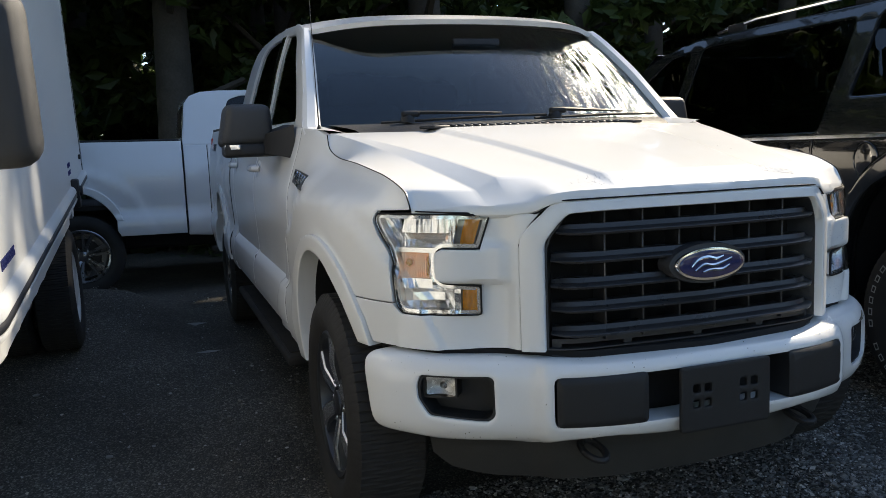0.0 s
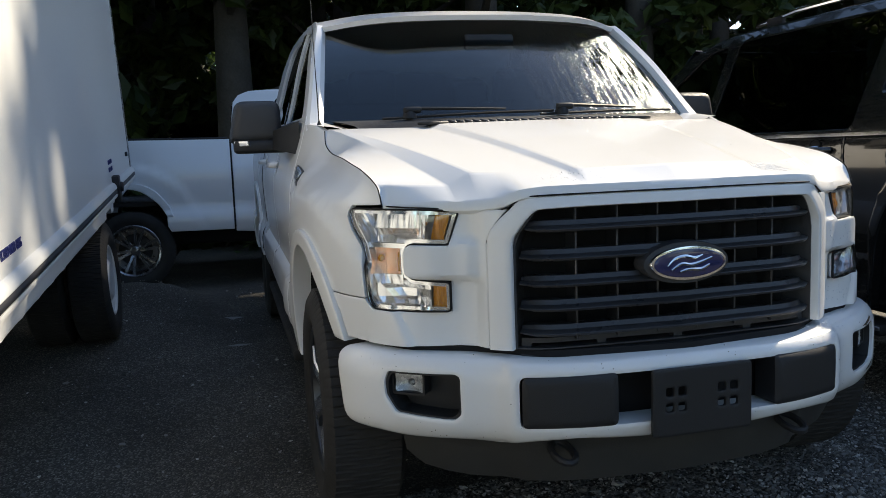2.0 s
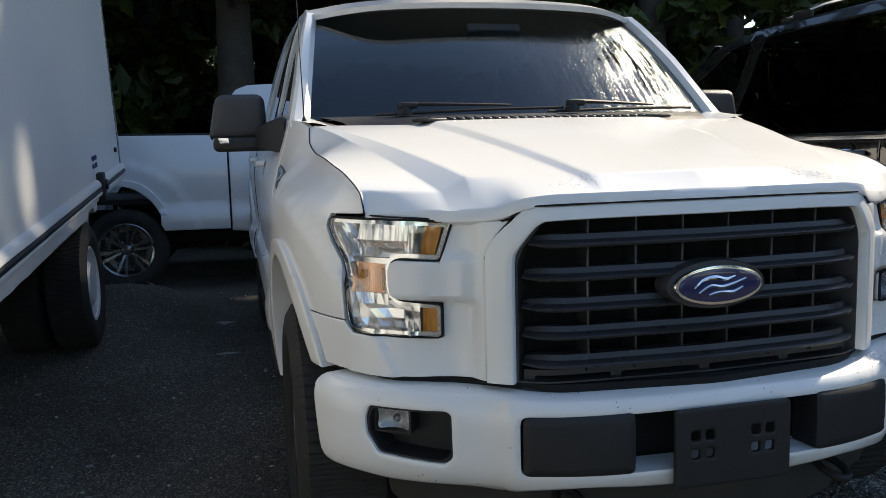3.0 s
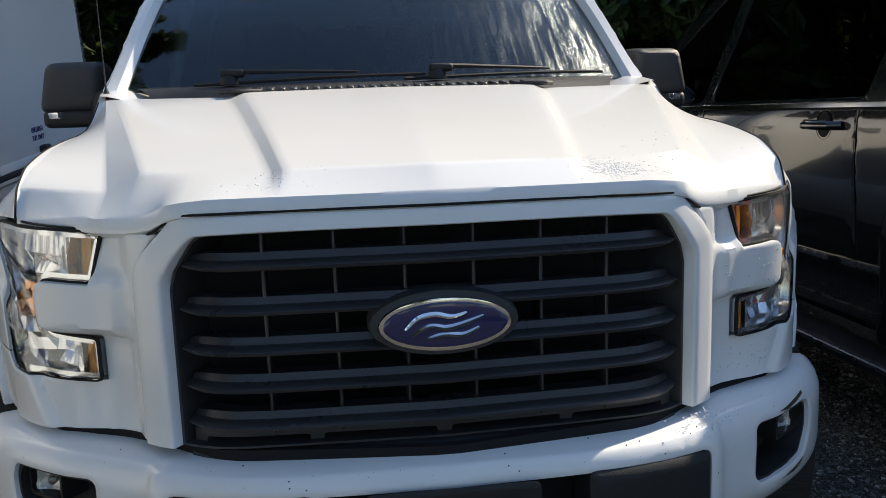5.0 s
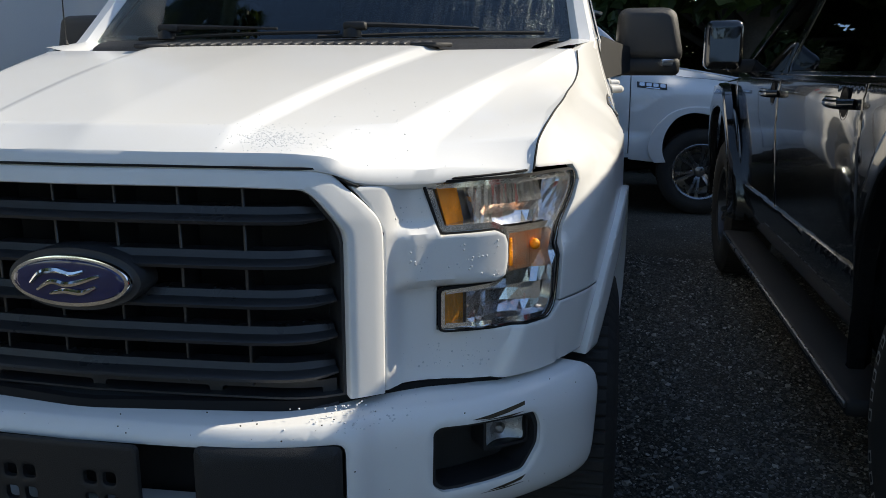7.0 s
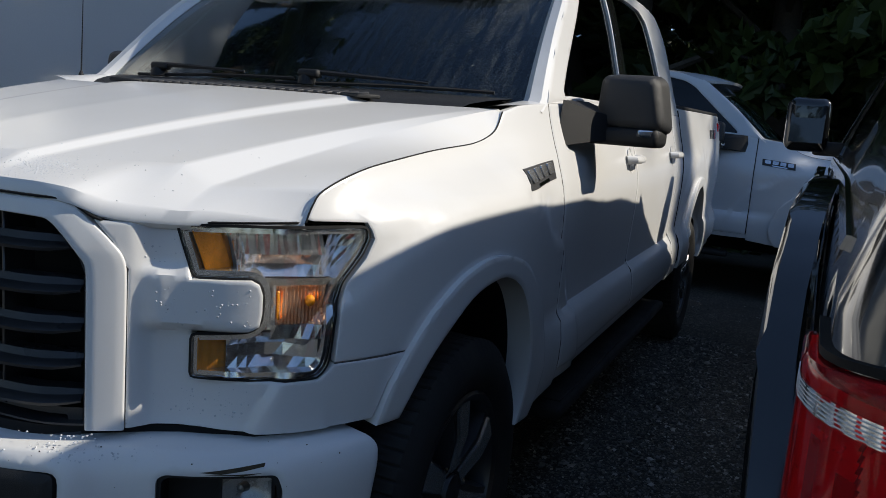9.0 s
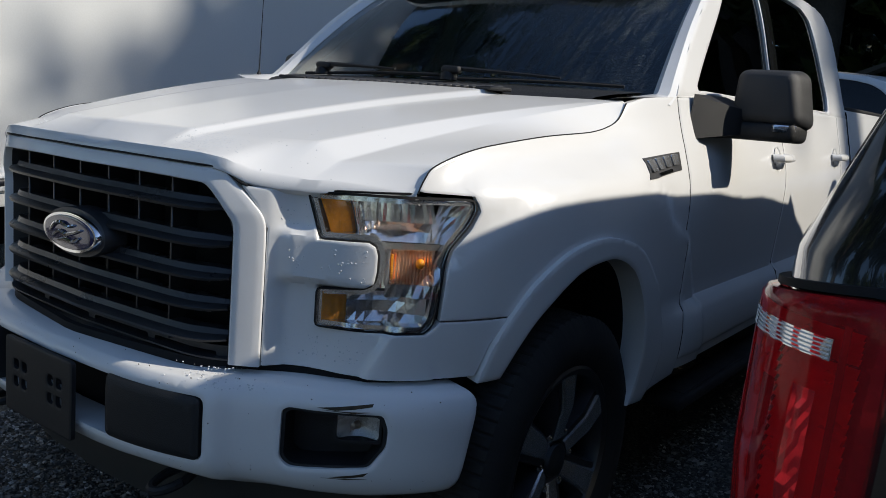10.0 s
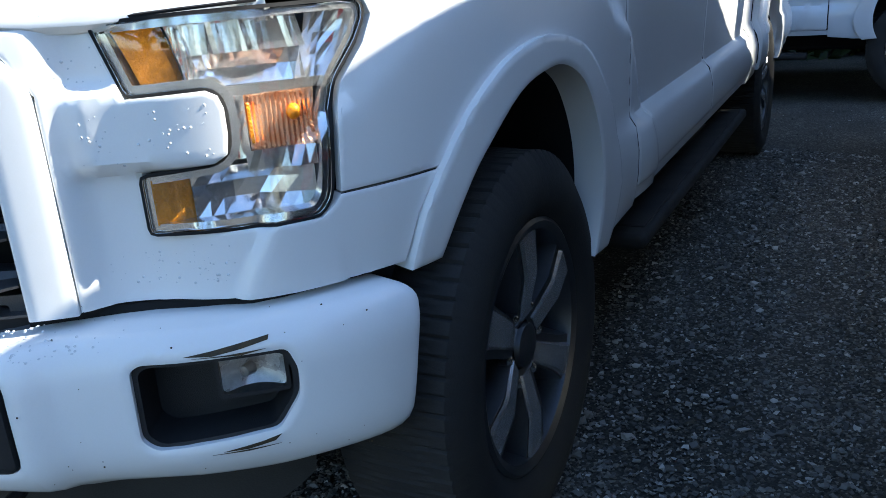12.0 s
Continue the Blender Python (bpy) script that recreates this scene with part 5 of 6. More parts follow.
    prisms("reflector", 0.150, 0.372, 1.123, 1.146, 36, 5, 0.003, 0.0052, RED_M)
    facets("bright_facet", 0.325, 0.345, 0.97, 1.095, 4, 14, 0.0092, 0.0012, REFLECT)
    facets("bright_facet", 0.215, 0.228, 0.90, 1.10, 3, 18, 0.0092, 0.0012, REFLECT)
    facets("dark_column", 0.252, 0.266, 0.93, 1.105, 2, 14, 0.0088, 0.0006, RED_D)
    facets("dark_column", 0.286, 0.304, 0.93, 1.090, 2, 12, 0.0088, 0.0006, RED_D)
    facets("dark_column", 0.358, 0.364, 0.93, 1.150, 1, 8, 0.0088, 0.001, RED_D)
    cover = panel(rounded([(0.06, 0.77), (0.390, 0.77), (0.390, 1.172), (0.365, 1.172), (0.26, 1.158), (0.06, 1.140)], 0.02), [], cp(0.015), 0.02, 0.016, 0.004, 0.006)
    ob = part("red_lens", cover, RED_GLASS, lamp, "red tail lamp lens")
    ob.visible_shadow = False
    # near-black strip painting the shade in the gap above the lamp
    part("lamp_gap", panel([(0.04, 1.141), (0.26, 1.160), (0.37, 1.174), (0.46, 1.174), (0.46, 1.181), (0.37, 1.181), (0.26, 1.167), (0.04, 1.148)], [], cp(0.004), 0.03, 0.01, 0.001, 0), VOID, lamp)
    part("silver_band", panel([(0.165, 1.120), (0.354, 1.122), (0.354, 1.139), (0.165, 1.138)], [], cp(0.0156), 0.02, 0.004, 0.0005, 0), REFLECT, lamp, "ribbed silver band across the lamp")
    for k in range(5):
        z0 = 1.1215 + 0.0033 * k
        part("band_rib", panel([(0.168, z0), (0.352, z0 + 0.0016), (0.352, z0 + 0.0028), (0.168, z0 + 0.0012)], [], cp(0.0163), 0.03, 0.002, 0.0003, 0), WHITE_P, lamp)
    facets("reverse_reflector", 0.28, 0.380, 0.850, 0.925, 14, 10, 0.0155, 0.0014, REFLECT)
    part("rear_bumper", grid([[suv_corner(u, z, -0.05 * math.sin(math.pi * (z - 0.40) / 0.34)) + Vector((0, -0.02, 0)) for u in us] + [Vector((2 - p.x, p.y - 0.02, p.z)) for p in [suv_corner(u, z, -0.05 * math.sin(math.pi * (z - 0.40) / 0.34)) for u in reversed(us)]] for z in (0.40, 0.45, 0.5, 0.6, 0.68, 0.74)]), BLACK, root)
    # roof, windshield, hood
    rows = []
    for y, z in ((0.40, 1.80), (0.50, 1.84), (0.8, 1.86), (2.0, 1.87), (3.0, 1.85), (3.35, 1.79)):
        rows.append([(0.27 + 1.46 * f, y, z - 0.03 + 0.05 * (1 - (2 * f - 1) ** 2)) for f in np.linspace(0, 1, 13)])
    part("roof", grid(rows), BLACK, root)
    g = grid([[(0.20 + 1.60 * f, y - 0.1 * (1 - (2 * f - 1) ** 2) * 0 + 0.12 * (1 - (2 * f - 1) ** 2), z) for f in np.linspace(0, 1, 11)] for y, z in ((3.34, 1.78), (3.70, 1.50), (4.10, 1.20))])
    part("windshield", thick(g, 0.005), TINT, root)
    rows = [[(0.05 + 1.9 * f, y, z + 0.05 * (1 - (2 * f - 1) ** 2)) for f in np.linspace(0, 1, 11)] for y, z in ((4.05, 1.19), (4.5, 1.17), (5.0, 1.12), (5.2, 1.02), (5.25, 0.6))]
    part("hood", grid(rows), BLACK, root)
    for sx in (0.33, 1.67):
        rail = new("roof_rail")
        rail.parent = root
        part("bar", tube([(sx, 0.72, 1.845), (sx, 0.80, 1.885), (sx, 1.6, 1.900), (sx, 2.6, 1.895), (sx, 2.9, 1.86)], 0.013, 8), CHROME, rail, "bright roof rail")
        for y in (0.80, 1.9, 2.75):
            part("foot", block((0.03, 0.12, 0.05), (sx, y, 1.862), 0.008, 2), PLASTIC, rail)
    for y in (2.00, 3.21):
        h = new("door_handle")
        h.parent = root
        x = suv_x(1.13)
        part("handle_bar", tube([(x, y - 0.11, 1.128), (x - 0.035, y - 0.09, 1.128), (x - 0.042, y, 1.128), (x - 0.035, y + 0.08, 1.128), (x, y + 0.10, 1.128)], 0.016, 10), BLACK, h)
        part("handle_chrome", tube([(x - 0.040, y - 0.075, 1.144), (x - 0.050, y, 1.144), (x - 0.040, y + 0.07, 1.144)], 0.006, 6), CHROME, h)
        # near-black disc for the shade in the recess behind the handle
        part("handle_cup", revolve([(x - 0.002, 0.052), (x + 0.003, 0.048), (x - 0.001, 0.044), (x - 0.001, 0.001)], 28, "X", at=(0, y, 1.128)), VOID, h)
    ring = revolve([(-0.004, 0.084), (-0.007, 0.082), (-0.006, 0.079), (-0.003, 0.076), (-0.005, 0.071), (-0.006, 0.001)], 48, "X", at=(suv_x(1.10), 1.46, 1.09))
    part("fuel_door", ring, BLACK, root, "round fuel filler door")
    part("fuel_pull", block((0.012, 0.025, 0.05), (suv_x(1.10) - 0.008, 1.402, 1.085), 0.004, 1), VOID, root)
    mir = new("side_mirror")
    mir.parent = root
    part("mirror_cap", block((0.21, 0.13, 0.26), (-0.145, 4.09, 1.36), 0.045, 4), BLACK, mir)
    part("mirror_arm", block((0.20, 0.08, 0.07), (-0.01, 4.12, 1.25), 0.02, 2), PLASTIC, mir)
    part("mirror_glass", block((0.16, 0.004, 0.19), (-0.145, 4.023, 1.365), 0.001, 1, Matrix.Rotation(radians(-9), 4, "X")), BLACK, mir)
    board = new("running_board")
    board.parent = root
    part("board", block((0.17, 2.30, 0.05), (0.015, 2.64, 0.33), 0.018, 3), PLASTIC, board)
    part("board_edge", block((0.012, 2.30, 0.018), (-0.072, 2.64, 0.342), 0.004, 1), RIM_S, board, "dull metal edge strip")
    part("underbody", block((1.6, 4.9, 0.3), (1.0, 2.65, 0.50), 0.03, 1), VOID, root)
    part("cabin_shell", block((1.5, 3.2, 0.5), (1.0, 2.1, 0.95), 0.05, 2), SEAT, root)
    for y in (2.6, 3.2):
        for x in (0.55, 1.45):
            part("seat", block((0.5, 0.15, 0.6), (x, y, 1.35), 0.05, 2), SEAT, root)
    for y in (hub_r, hub_f):
        part("axle", tube([(0.2, y, 0.41), (1.8, y, 0.41)], 0.05, 8), VOID, root)
        yw = 1.03 if y == hub_r else 4.66
        for sg, x in ((-1, 0.165), (1, 1.835)):
            wh = wheel(root, (x - 0.055 * (1 if x < 1 else -1), yw, 0.43), sg, "lug", R=0.43, phase=0.4, w=0.27)
            if sg < 0:
                for k in range(16):
                    if k in (8, 15):
                        continue
                    a = 0.25 + k * 0.155
                    b = block((0.003, 0.034, 0.024), (0.140, 0, 0.362), 0.001, 1)
                    bmesh.ops.transform(b, matrix=Matrix.Rotation(a, 4, "X"), verts=b.verts)
                    i = block((0.004, 0.022, 0.013), (0.1405, 0, 0.362), 0.001, 1)
                    bmesh.ops.transform(i, matrix=Matrix.Rotation(a, 4, "X"), verts=i.verts)
                    part("sidewall_mark", b, SIDEWALL, wh, "white outlined sidewall mark")
                    part("sidewall_mark_core", i, RUBBER, wh)
    # the cabin is longer and taller than the tail
    for ob in root.children_recursive:
        if ob.type == "MESH" and not (ob.parent and ob.parent.name.startswith("wheel")):
            up = ob.parent.name.startswith(("door_handle", "side_mirror"))
            for v in ob.data.vertices:
                y = v.co.y
                v.co.z *= 1 + 0.05 * ramp(y, 0.15, 0.9)
                if not up:
                    v.co.y = float(np.interp(y, [p[0] for p in along], [p[1] for p in along]))
    return root


suv()


# ---- white box truck ----


def lettering(text, size, mat, parent, m, name="lettering", squeeze=1.0):
    c = bpy.data.curves.new(name, "FONT")
    c.body, c.size, c.extrude = text, size, 0.0012
    tmp = new("tmp", c)
    bpy.context.view_layer.update()
    me = bpy.data.meshes.new_from_object(tmp.evaluated_get(bpy.context.evaluated_depsgraph_get()))
    bpy.data.objects.remove(tmp)
    me.name = name
    me.materials.clear()
    me.materials.append(mat)
    ob = new(name, me)
    ob.parent = parent
    ob.matrix_basis = m @ Matrix.Diagonal((squeeze, 1, 1, 1))
    return ob


def box_truck():
    root = tagged(new("box_truck"), "white box truck with dark trim strip and black mirror, sun-dappled", "truck")
    root.matrix_basis = pose(-1.94, 0.50, -0.108, 4.4, -2.0, 0.2)
    W, L, T, R = 2.3, 4.98, 3.10, 0.30
    # plan of the box: front face, wide front corner, flat side; each with its outward direction
    cor = [(-0.9, 0.05, 0, -1), (-0.5, 0.05, 0, -1)]
    cor += [(-R + R * math.sin(a), 0.05 + R - R * math.cos(a), math.sin(a), -math.cos(a)) for a in np.linspace(0, math.pi / 2, 13)]
    cor += [(0.0, y, 1, 0) for y in (0.6, 1.2, 2.0, 3.0, 4.0, 4.6, L)]
    lay = lambda prof: grid([[(x + nx * d, y + ny * d, z) for x, y, nx, ny in cor] for z, d in prof])
    part("side_wall", lay([(z, 0.0) for z in np.linspace(0.948, T, 12)]), BOXWHITE, root, "white composite side wall")
    part("lower_rail", lay([(0.948, 0.0), (0.940, 0.016), (0.925, 0.026), (0.908, 0.030), (0.904, 0.028), (0.904, 0.020), (0.868, 0.020), (0.868, 0.028), (0.862, 0.030), (0.848, 0.026), (0.838, 0.012), (0.834, 0.004)]), BOXWHITE, root, "white moulded rail")
    part("trim_strip", lay([(0.904, 0.0225), (0.898, 0.029), (0.886, 0.031), (0.874, 0.029), (0.868, 0.0225)]), TRIM_D, root, "dark rubber trim strip")
    total = np.r_[0, np.cumsum([math.hypot(b[0] - a[0], b[1] - a[1]) for a, b in zip(cor, cor[1:])])]

    def on_side(u, z, i):
        x, y, nx, ny = (float(np.interp(u, total, [c[k] for c in cor])) for k in range(4))
        return Vector((x + nx * (0.004 - i), y + ny * (0.004 - i), z))

    e = total[-1]
    at = lambda y: e - L + y
    skirt = [(0.3, 0.775), (at(3.14), 0.765), (at(3.17), 0.80), (at(3.40), 0.80), (at(3.43), 0.765), (at(3.52), 0.765), (at(3.56), 0.812), (e, 0.812), (e, 0.838), (0.3, 0.838)]
    part("skirt", panel(skirt, [], on_side, 0.06, 0.03, 0.003, 0.006), BOXWHITE, root)
    part("front_wall", block((W - 0.8, 0.03, T - 0.8), (-W / 2 - 0.35, 0.075, (T + 0.8) / 2)), BOXWHITE, root)
    part("box_roof", block((W, L - 0.3, 0.05), (-W / 2, L / 2 + 0.15, T)), BOXWHITE, root)
    part("far_wall", block((0.03, L, T - 0.8), (-W, L / 2, (T + 0.8) / 2)), BOXWHITE, root)
    part("rear_wall", block((W - 0.06, 0.03, T - 0.85), (-W / 2, L - 0.02, (T + 0.85) / 2)), BOXWHITE, root)
    part("rear_post", block((0.03, 0.06, T - 0.85), (-0.008, L - 0.02, (T + 0.85) / 2), 0.008, 2), RIM_S, root)
    # floor and chassis in near-black, which carries the shade under the box
    part("box_floor", block((W - 0.1, L - 0.1, 0.10), (-W / 2, L / 2, 0.86)), VOID, root)
    part("chassis", block((1.2, 6.4, 0.22), (-W / 2, 2.2, 0.60), 0.02, 1), VOID, root)
    part("fuel_filler", block((0.05, 0.10, 0.19), (0.022, 3.71, 0.895), 0.012, 2), PLASTIC, root, "black fuel filler surround")
    part("fuel_cap", revolve([(0.04, 0.036), (0.062, 0.034), (0.066, 0.026), (0.066, 0.001)], 24, "X", at=(0, 3.71, 0.91)), PLASTIC, root, "black fuel cap")
    part("side_marker", block((0.02, 0.05, 0.035), (0.008, L - 0.28, 1.07), 0.006, 2), TRIM_D, root)
    up = Matrix.Rotation(radians(90), 4, "X")
    face = Matrix.Rotation(radians(90), 4, "Z") @ up
    lettering("LICENSED UNDER 4500KG", 0.052, NAVY, root, Matrix.Translation((0.0016, 0.56, 1.005)) @ face, squeeze=0.52)
    lettering("UNLEADED", 0.045, NAVY, root, Matrix.Translation((0.0016, 3.57, 1.075)) @ face, squeeze=0.9)
    lettering("FUEL ONLY", 0.045, NAVY, root, Matrix.Translation((0.0016, 3.57, 1.025)) @ face, squeeze=0.9)
    sign = new("clearance_sign")
    sign.parent = root
    sign.matrix_basis = Matrix.Translation((-0.30 + 0.308 * math.cos(0.36), 0.35 - 0.308 * math.sin(0.36), 1.55)) @ Matrix.Rotation(-0.36, 4, "Z") @ face @ Matrix.Translation((-0.056, 0, 0))
    b = bmesh.new()
    b.faces.new([b.verts.new(p) for p in ((0, 0, 0), (0.112, 0, 0), (0.112, 0.085, 0), (0.056, 0.116, 0), (0, 0.085, 0))])
    part("sign_plate", thick(b, 0.001), NAVY, sign, "navy house-shaped clearance sign", smooth=False)
    lettering("10FT 6IN", 0.034, WHITE_P, sign, Matrix.Translation((0.004, 0.048, 0.0014)), squeeze=0.72)
    lettering("3.24M", 0.040, WHITE_P, sign, Matrix.Translation((0.006, 0.010, 0.0014)), squeeze=0.82)
    # cab
    door = [(-1.05, 0.55), (-0.02, 0.55), (0.0, 0.62), (0.0, 1.25), (-0.02, 1.90), (-0.75, 1.92), (-1.15, 1.30)]
    win = [(-0.95, 1.30), (-0.12, 1.30), (-0.14, 1.82), (-0.68, 1.83)]
    cx = lambda z: -0.18 - 0.16 * max(z - 1.25, 0) - 0.10 * max(0.75 - z, 0)
    part("cab_door", panel(rounded(door, 0.04), [rounded(win, 0.05)], lambda y, z, i: Vector((cx(z) - i, y, z)), 0.06, 0.03, 0.004, 0.008), BOXWHITE, root)
    part("door_window", thick(panel(rounded(win, 0.05), [], lambda y, z, i: Vector((cx(z) - 0.015, y, z)), 0.1, 0.003, 0, 0, flange=False), 0.004), TINT, root)
    part("cab_shell", grid([[(cx(z) - 0.05, y, z) for y in np.linspace(-1.25, 0.02, 6)] + [(-W - cx(z), y, z) for y in np.linspace(0.02, -1.25, 6)] for z in (0.50, 0.9, 1.28)]), BOXWHITE, root)
    rows = [[(cx(z) - 0.05, y, z), (-W / 2, y - 0.05, z + 0.04), (-W - cx(z) + 0.05, y, z)] for y, z in ((0.02, 1.95), (-0.6, 1.99), (-0.82, 1.93), (-1.30, 1.30))]
    part("cab_roof", grid(rows), BOXWHITE, root)
    nose = [[(-0.13, y, z), (-W / 2, y - 0.08, z + 0.02), (-W + 0.13, y, z)] for y, z in ((-1.28, 1.28), (-1.75, 1.18), (-2.05, 1.0), (-2.08, 0.5))]
    part("cab_nose", grid(nose), BOXWHITE, root)
    part("cab_fender", panel([(-2.05, 0.52), (-2.05, 1.0), (-1.75, 1.17), (-1.16, 1.28), (-1.06, 0.55), (-1.15, 0.55), (-1.22, 0.72), (-1.38, 0.80), (-1.6, 0.80), (-1.78, 0.70), (-1.84, 0.52)], [], lambda y, z, i: Vector((cx(z) - i, y, z)), 0.06, 0.03, 0.004, 0.008), BOXWHITE, root)
    mir = new("side_mirror")
    mir.parent = root
    b = block((0.17, 0.11, 0.36), (0.190, -0.45, 1.590), 0.05, 4)
    part("mirror_cap", b, MIRROR_CAP, mir, "large black towing mirror")
    part("mirror_arm", tube([(0.19, -0.45, 1.73), (0.0, -0.42, 1.70), (-0.20, -0.42, 1.46), (0.0, -0.44, 1.43), (0.19, -0.45, 1.45)], 0.016, 8), PLASTIC, mir)
    part("mirror_glass", block((0.13, 0.004, 0.30), (0.190, -0.393, 1.590), 0.001, 1), CHROME, mir)
    for x in (-0.11, -0.36, -W + 0.11, -W + 0.36):
        wheel(root, (x, 3.13, 0.375), 1 if x > -1.1 else -1, "steel", R=0.375, w=0.22)
    for x in (-0.30, -W + 0.30):
        wheel(root, (x, -1.50, 0.375), 1 if x > -1.1 else -1, "steel", R=0.375, w=0.22)
    part("axle", tube([(-0.3, 3.13, 0.375), (-W + 0.3, 3.13, 0.375)], 0.07, 8), VOID, root)
    return root


box_truck()

# ---- ground ----


def ground_z(x, y):
    """The yard rises under the box truck and is level elsewhere."""
    pad = 0.024 * ramp(1.5 - abs(x), 0.0, 0.45) * ramp(y, -0.5, 0.2) * (1 - ramp(y, 5.6, 6.2))
    return 0.077 * (min(max(y, -2.5), 5.6) - 1.9) * ramp(-x, 1.25, 1.95) * (1 - ramp(y, 5.2, 6.2)) + pad


def ground():
    def axis(lo, hi):
        near = np.arange(lo, hi + 1e-6, 0.25)
        far = [15, 25, 50, 120, 300, 700]
        return np.r_[[lo - d for d in reversed(far)], near, [hi + d for d in far]]
    xs, ys = axis(-6, 7), axis(-6, 10)
    b = grid([[(x, y, ground_z(x, y) + (0.010 * noise.noise((x * 0.9, y * 0.9, 0)) + 0.004 * noise.noise((x * 3, y * 3, 4)) - 0.008 if -6.1 < x < 7.1 and -6.1 < y < 10.1 else ground_z(x, y) - 0.02)) for x in xs] for y in ys])
    tagged(part("ground", b, GRAVEL), "dark packed gravel yard with loose stones", "ground", kind="structure")
    rng = np.random.default_rng(3)
    n = 84000
    x, y = rng.uniform(-2.4, 3.4, n), rng.uniform(-2.0, 6.2, n)
    # denser between the two vehicles
    x[:50000], y[:50000] = rng.uniform(0.75, 2.6, 50000), rng.uniform(-1.0, 4.6, 50000)
    x[50000:76000], y[50000:76000] = rng.uniform(-1.2, 1.1, 26000), rng.uniform(-0.3, 0.8, 26000)
    r = rng.lognormal(-5.12, 0.42, n).clip(0.003, 0.020)
    # every stone is a box knocked out of shape and turned at random
    base = np.array([(a, c, d) for a in (-1, 1) for c in (-1, 1) for d in (-1, 1)], float) * 0.62
    quad = np.array([(0, 1, 3, 2), (4, 6, 7, 5), (0, 4, 5, 1), (2, 3, 7, 6), (0, 2, 6, 4), (1, 5, 7, 3)])
    sc = base[None] * rng.uniform(0.45, 1.25, (n, 8, 1)) * rng.uniform(0.55, 1.2, (n, 1, 3)) + rng.normal(0, 0.12, (n, 8, 3))
    q = rng.normal(size=(n, 4))
    q /= np.linalg.norm(q, axis=1)[:, None]
    w, i, j, k = q.T
    turn = np.stack([1 - 2 * (j * j + k * k), 2 * (i * j - k * w), 2 * (i * k + j * w), 2 * (i * j + k * w), 1 - 2 * (i * i + k * k), 2 * (j * k - i * w), 2 * (i * k - j * w), 2 * (j * k + i * w), 1 - 2 * (i * i + j * j)], 1).reshape(n, 3, 3)
    sc = np.einsum("nij,nkj->nki", turn, sc)
    sc[:, :, 2] *= 0.65
    gz = np.array([ground_z(a, c) + 0.010 * noise.noise((a * 0.9, c * 0.9, 0)) - 0.006 for a, c in zip(x, y)])
    v = (sc * r[:, None, None] + np.stack([x, y, gz], 1)[:, None]).reshape(-1, 3)
    f = (quad[None] + 8 * np.arange(n)[:, None, None]).reshape(-1, 4)
    me = bpy.data.meshes.new("loose_gravel")
    me.from_pydata(v.tolist(), [], f.tolist())
    me.materials.append(STONE)
    tagged(new("loose_gravel", me), "loose grey crushed stones on the yard", "gravel", kind="stuff")


ground()


def litter(at, size, seed, mat, label):
    rng = random.Random(seed)
    b = bmesh.new()
    n = 14
    vs = []
    for k in range(n):
        a = 2 * math.pi * k / n
        q = rng.uniform(0.7, 1.1)
        vs.append(b.verts.new((size[0] * q * math.cos(a), size[1] * q * math.sin(a), rng.uniform(0.002, 0.012))))
    c = b.verts.new((0, 0, 0.02))
    for k in range(n):
        b.faces.new((vs[k], vs[(k + 1) % n], c))
    ob = part("litter", thick(b, 0.002), mat, label="")
    ob.location = at
    tagged(ob, label, "litter")


litter((-1.38, 4.55, 0.0), (0.28, 0.08), 1, SCRAP, "flattened pale plastic scrap on gravel")
litter((-1.22, 3.55, 0.0), (0.09, 0.03), 2, SCRAP, "small pale paper scrap on gravel")

# ---- stickers and water on the truck ----


def sticker(x, v0, v1, w, mat, label):
    b = grid([[windshield_at(x + dx, v) for dx in (0, w / 2, w)] for v in (v0, (v0 + v1) / 2, v1)])
    part("windshield_sticker", thick(b, 0.001), mat, truck, label)


def windshield_at(u, v, grow=-0.011):
    q = 1 - u * u
    b = Vector((0.840 * u, 1.425 - 0.16 * q, 1.382 - 0.004 * q))
    t = Vector((0.740 * u, 2.000 - 0.12 * q, 1.846 + 0.030 * q))
    bulge = 0.022 * math.sin(math.pi * v)
    return b.lerp(t, v) + Vector((0, -bulge * 0.65, bulge * 0.75)) + Vector((0, -0.65, 0.75)) * grow


sticker(0.66, 0.845, 0.905, 0.10, YELLOW_P, "yellow sticker behind the windshield")
sticker(0.83, 0.865, 0.92, 0.06, MINT_P, "pale green sticker behind the windshield")


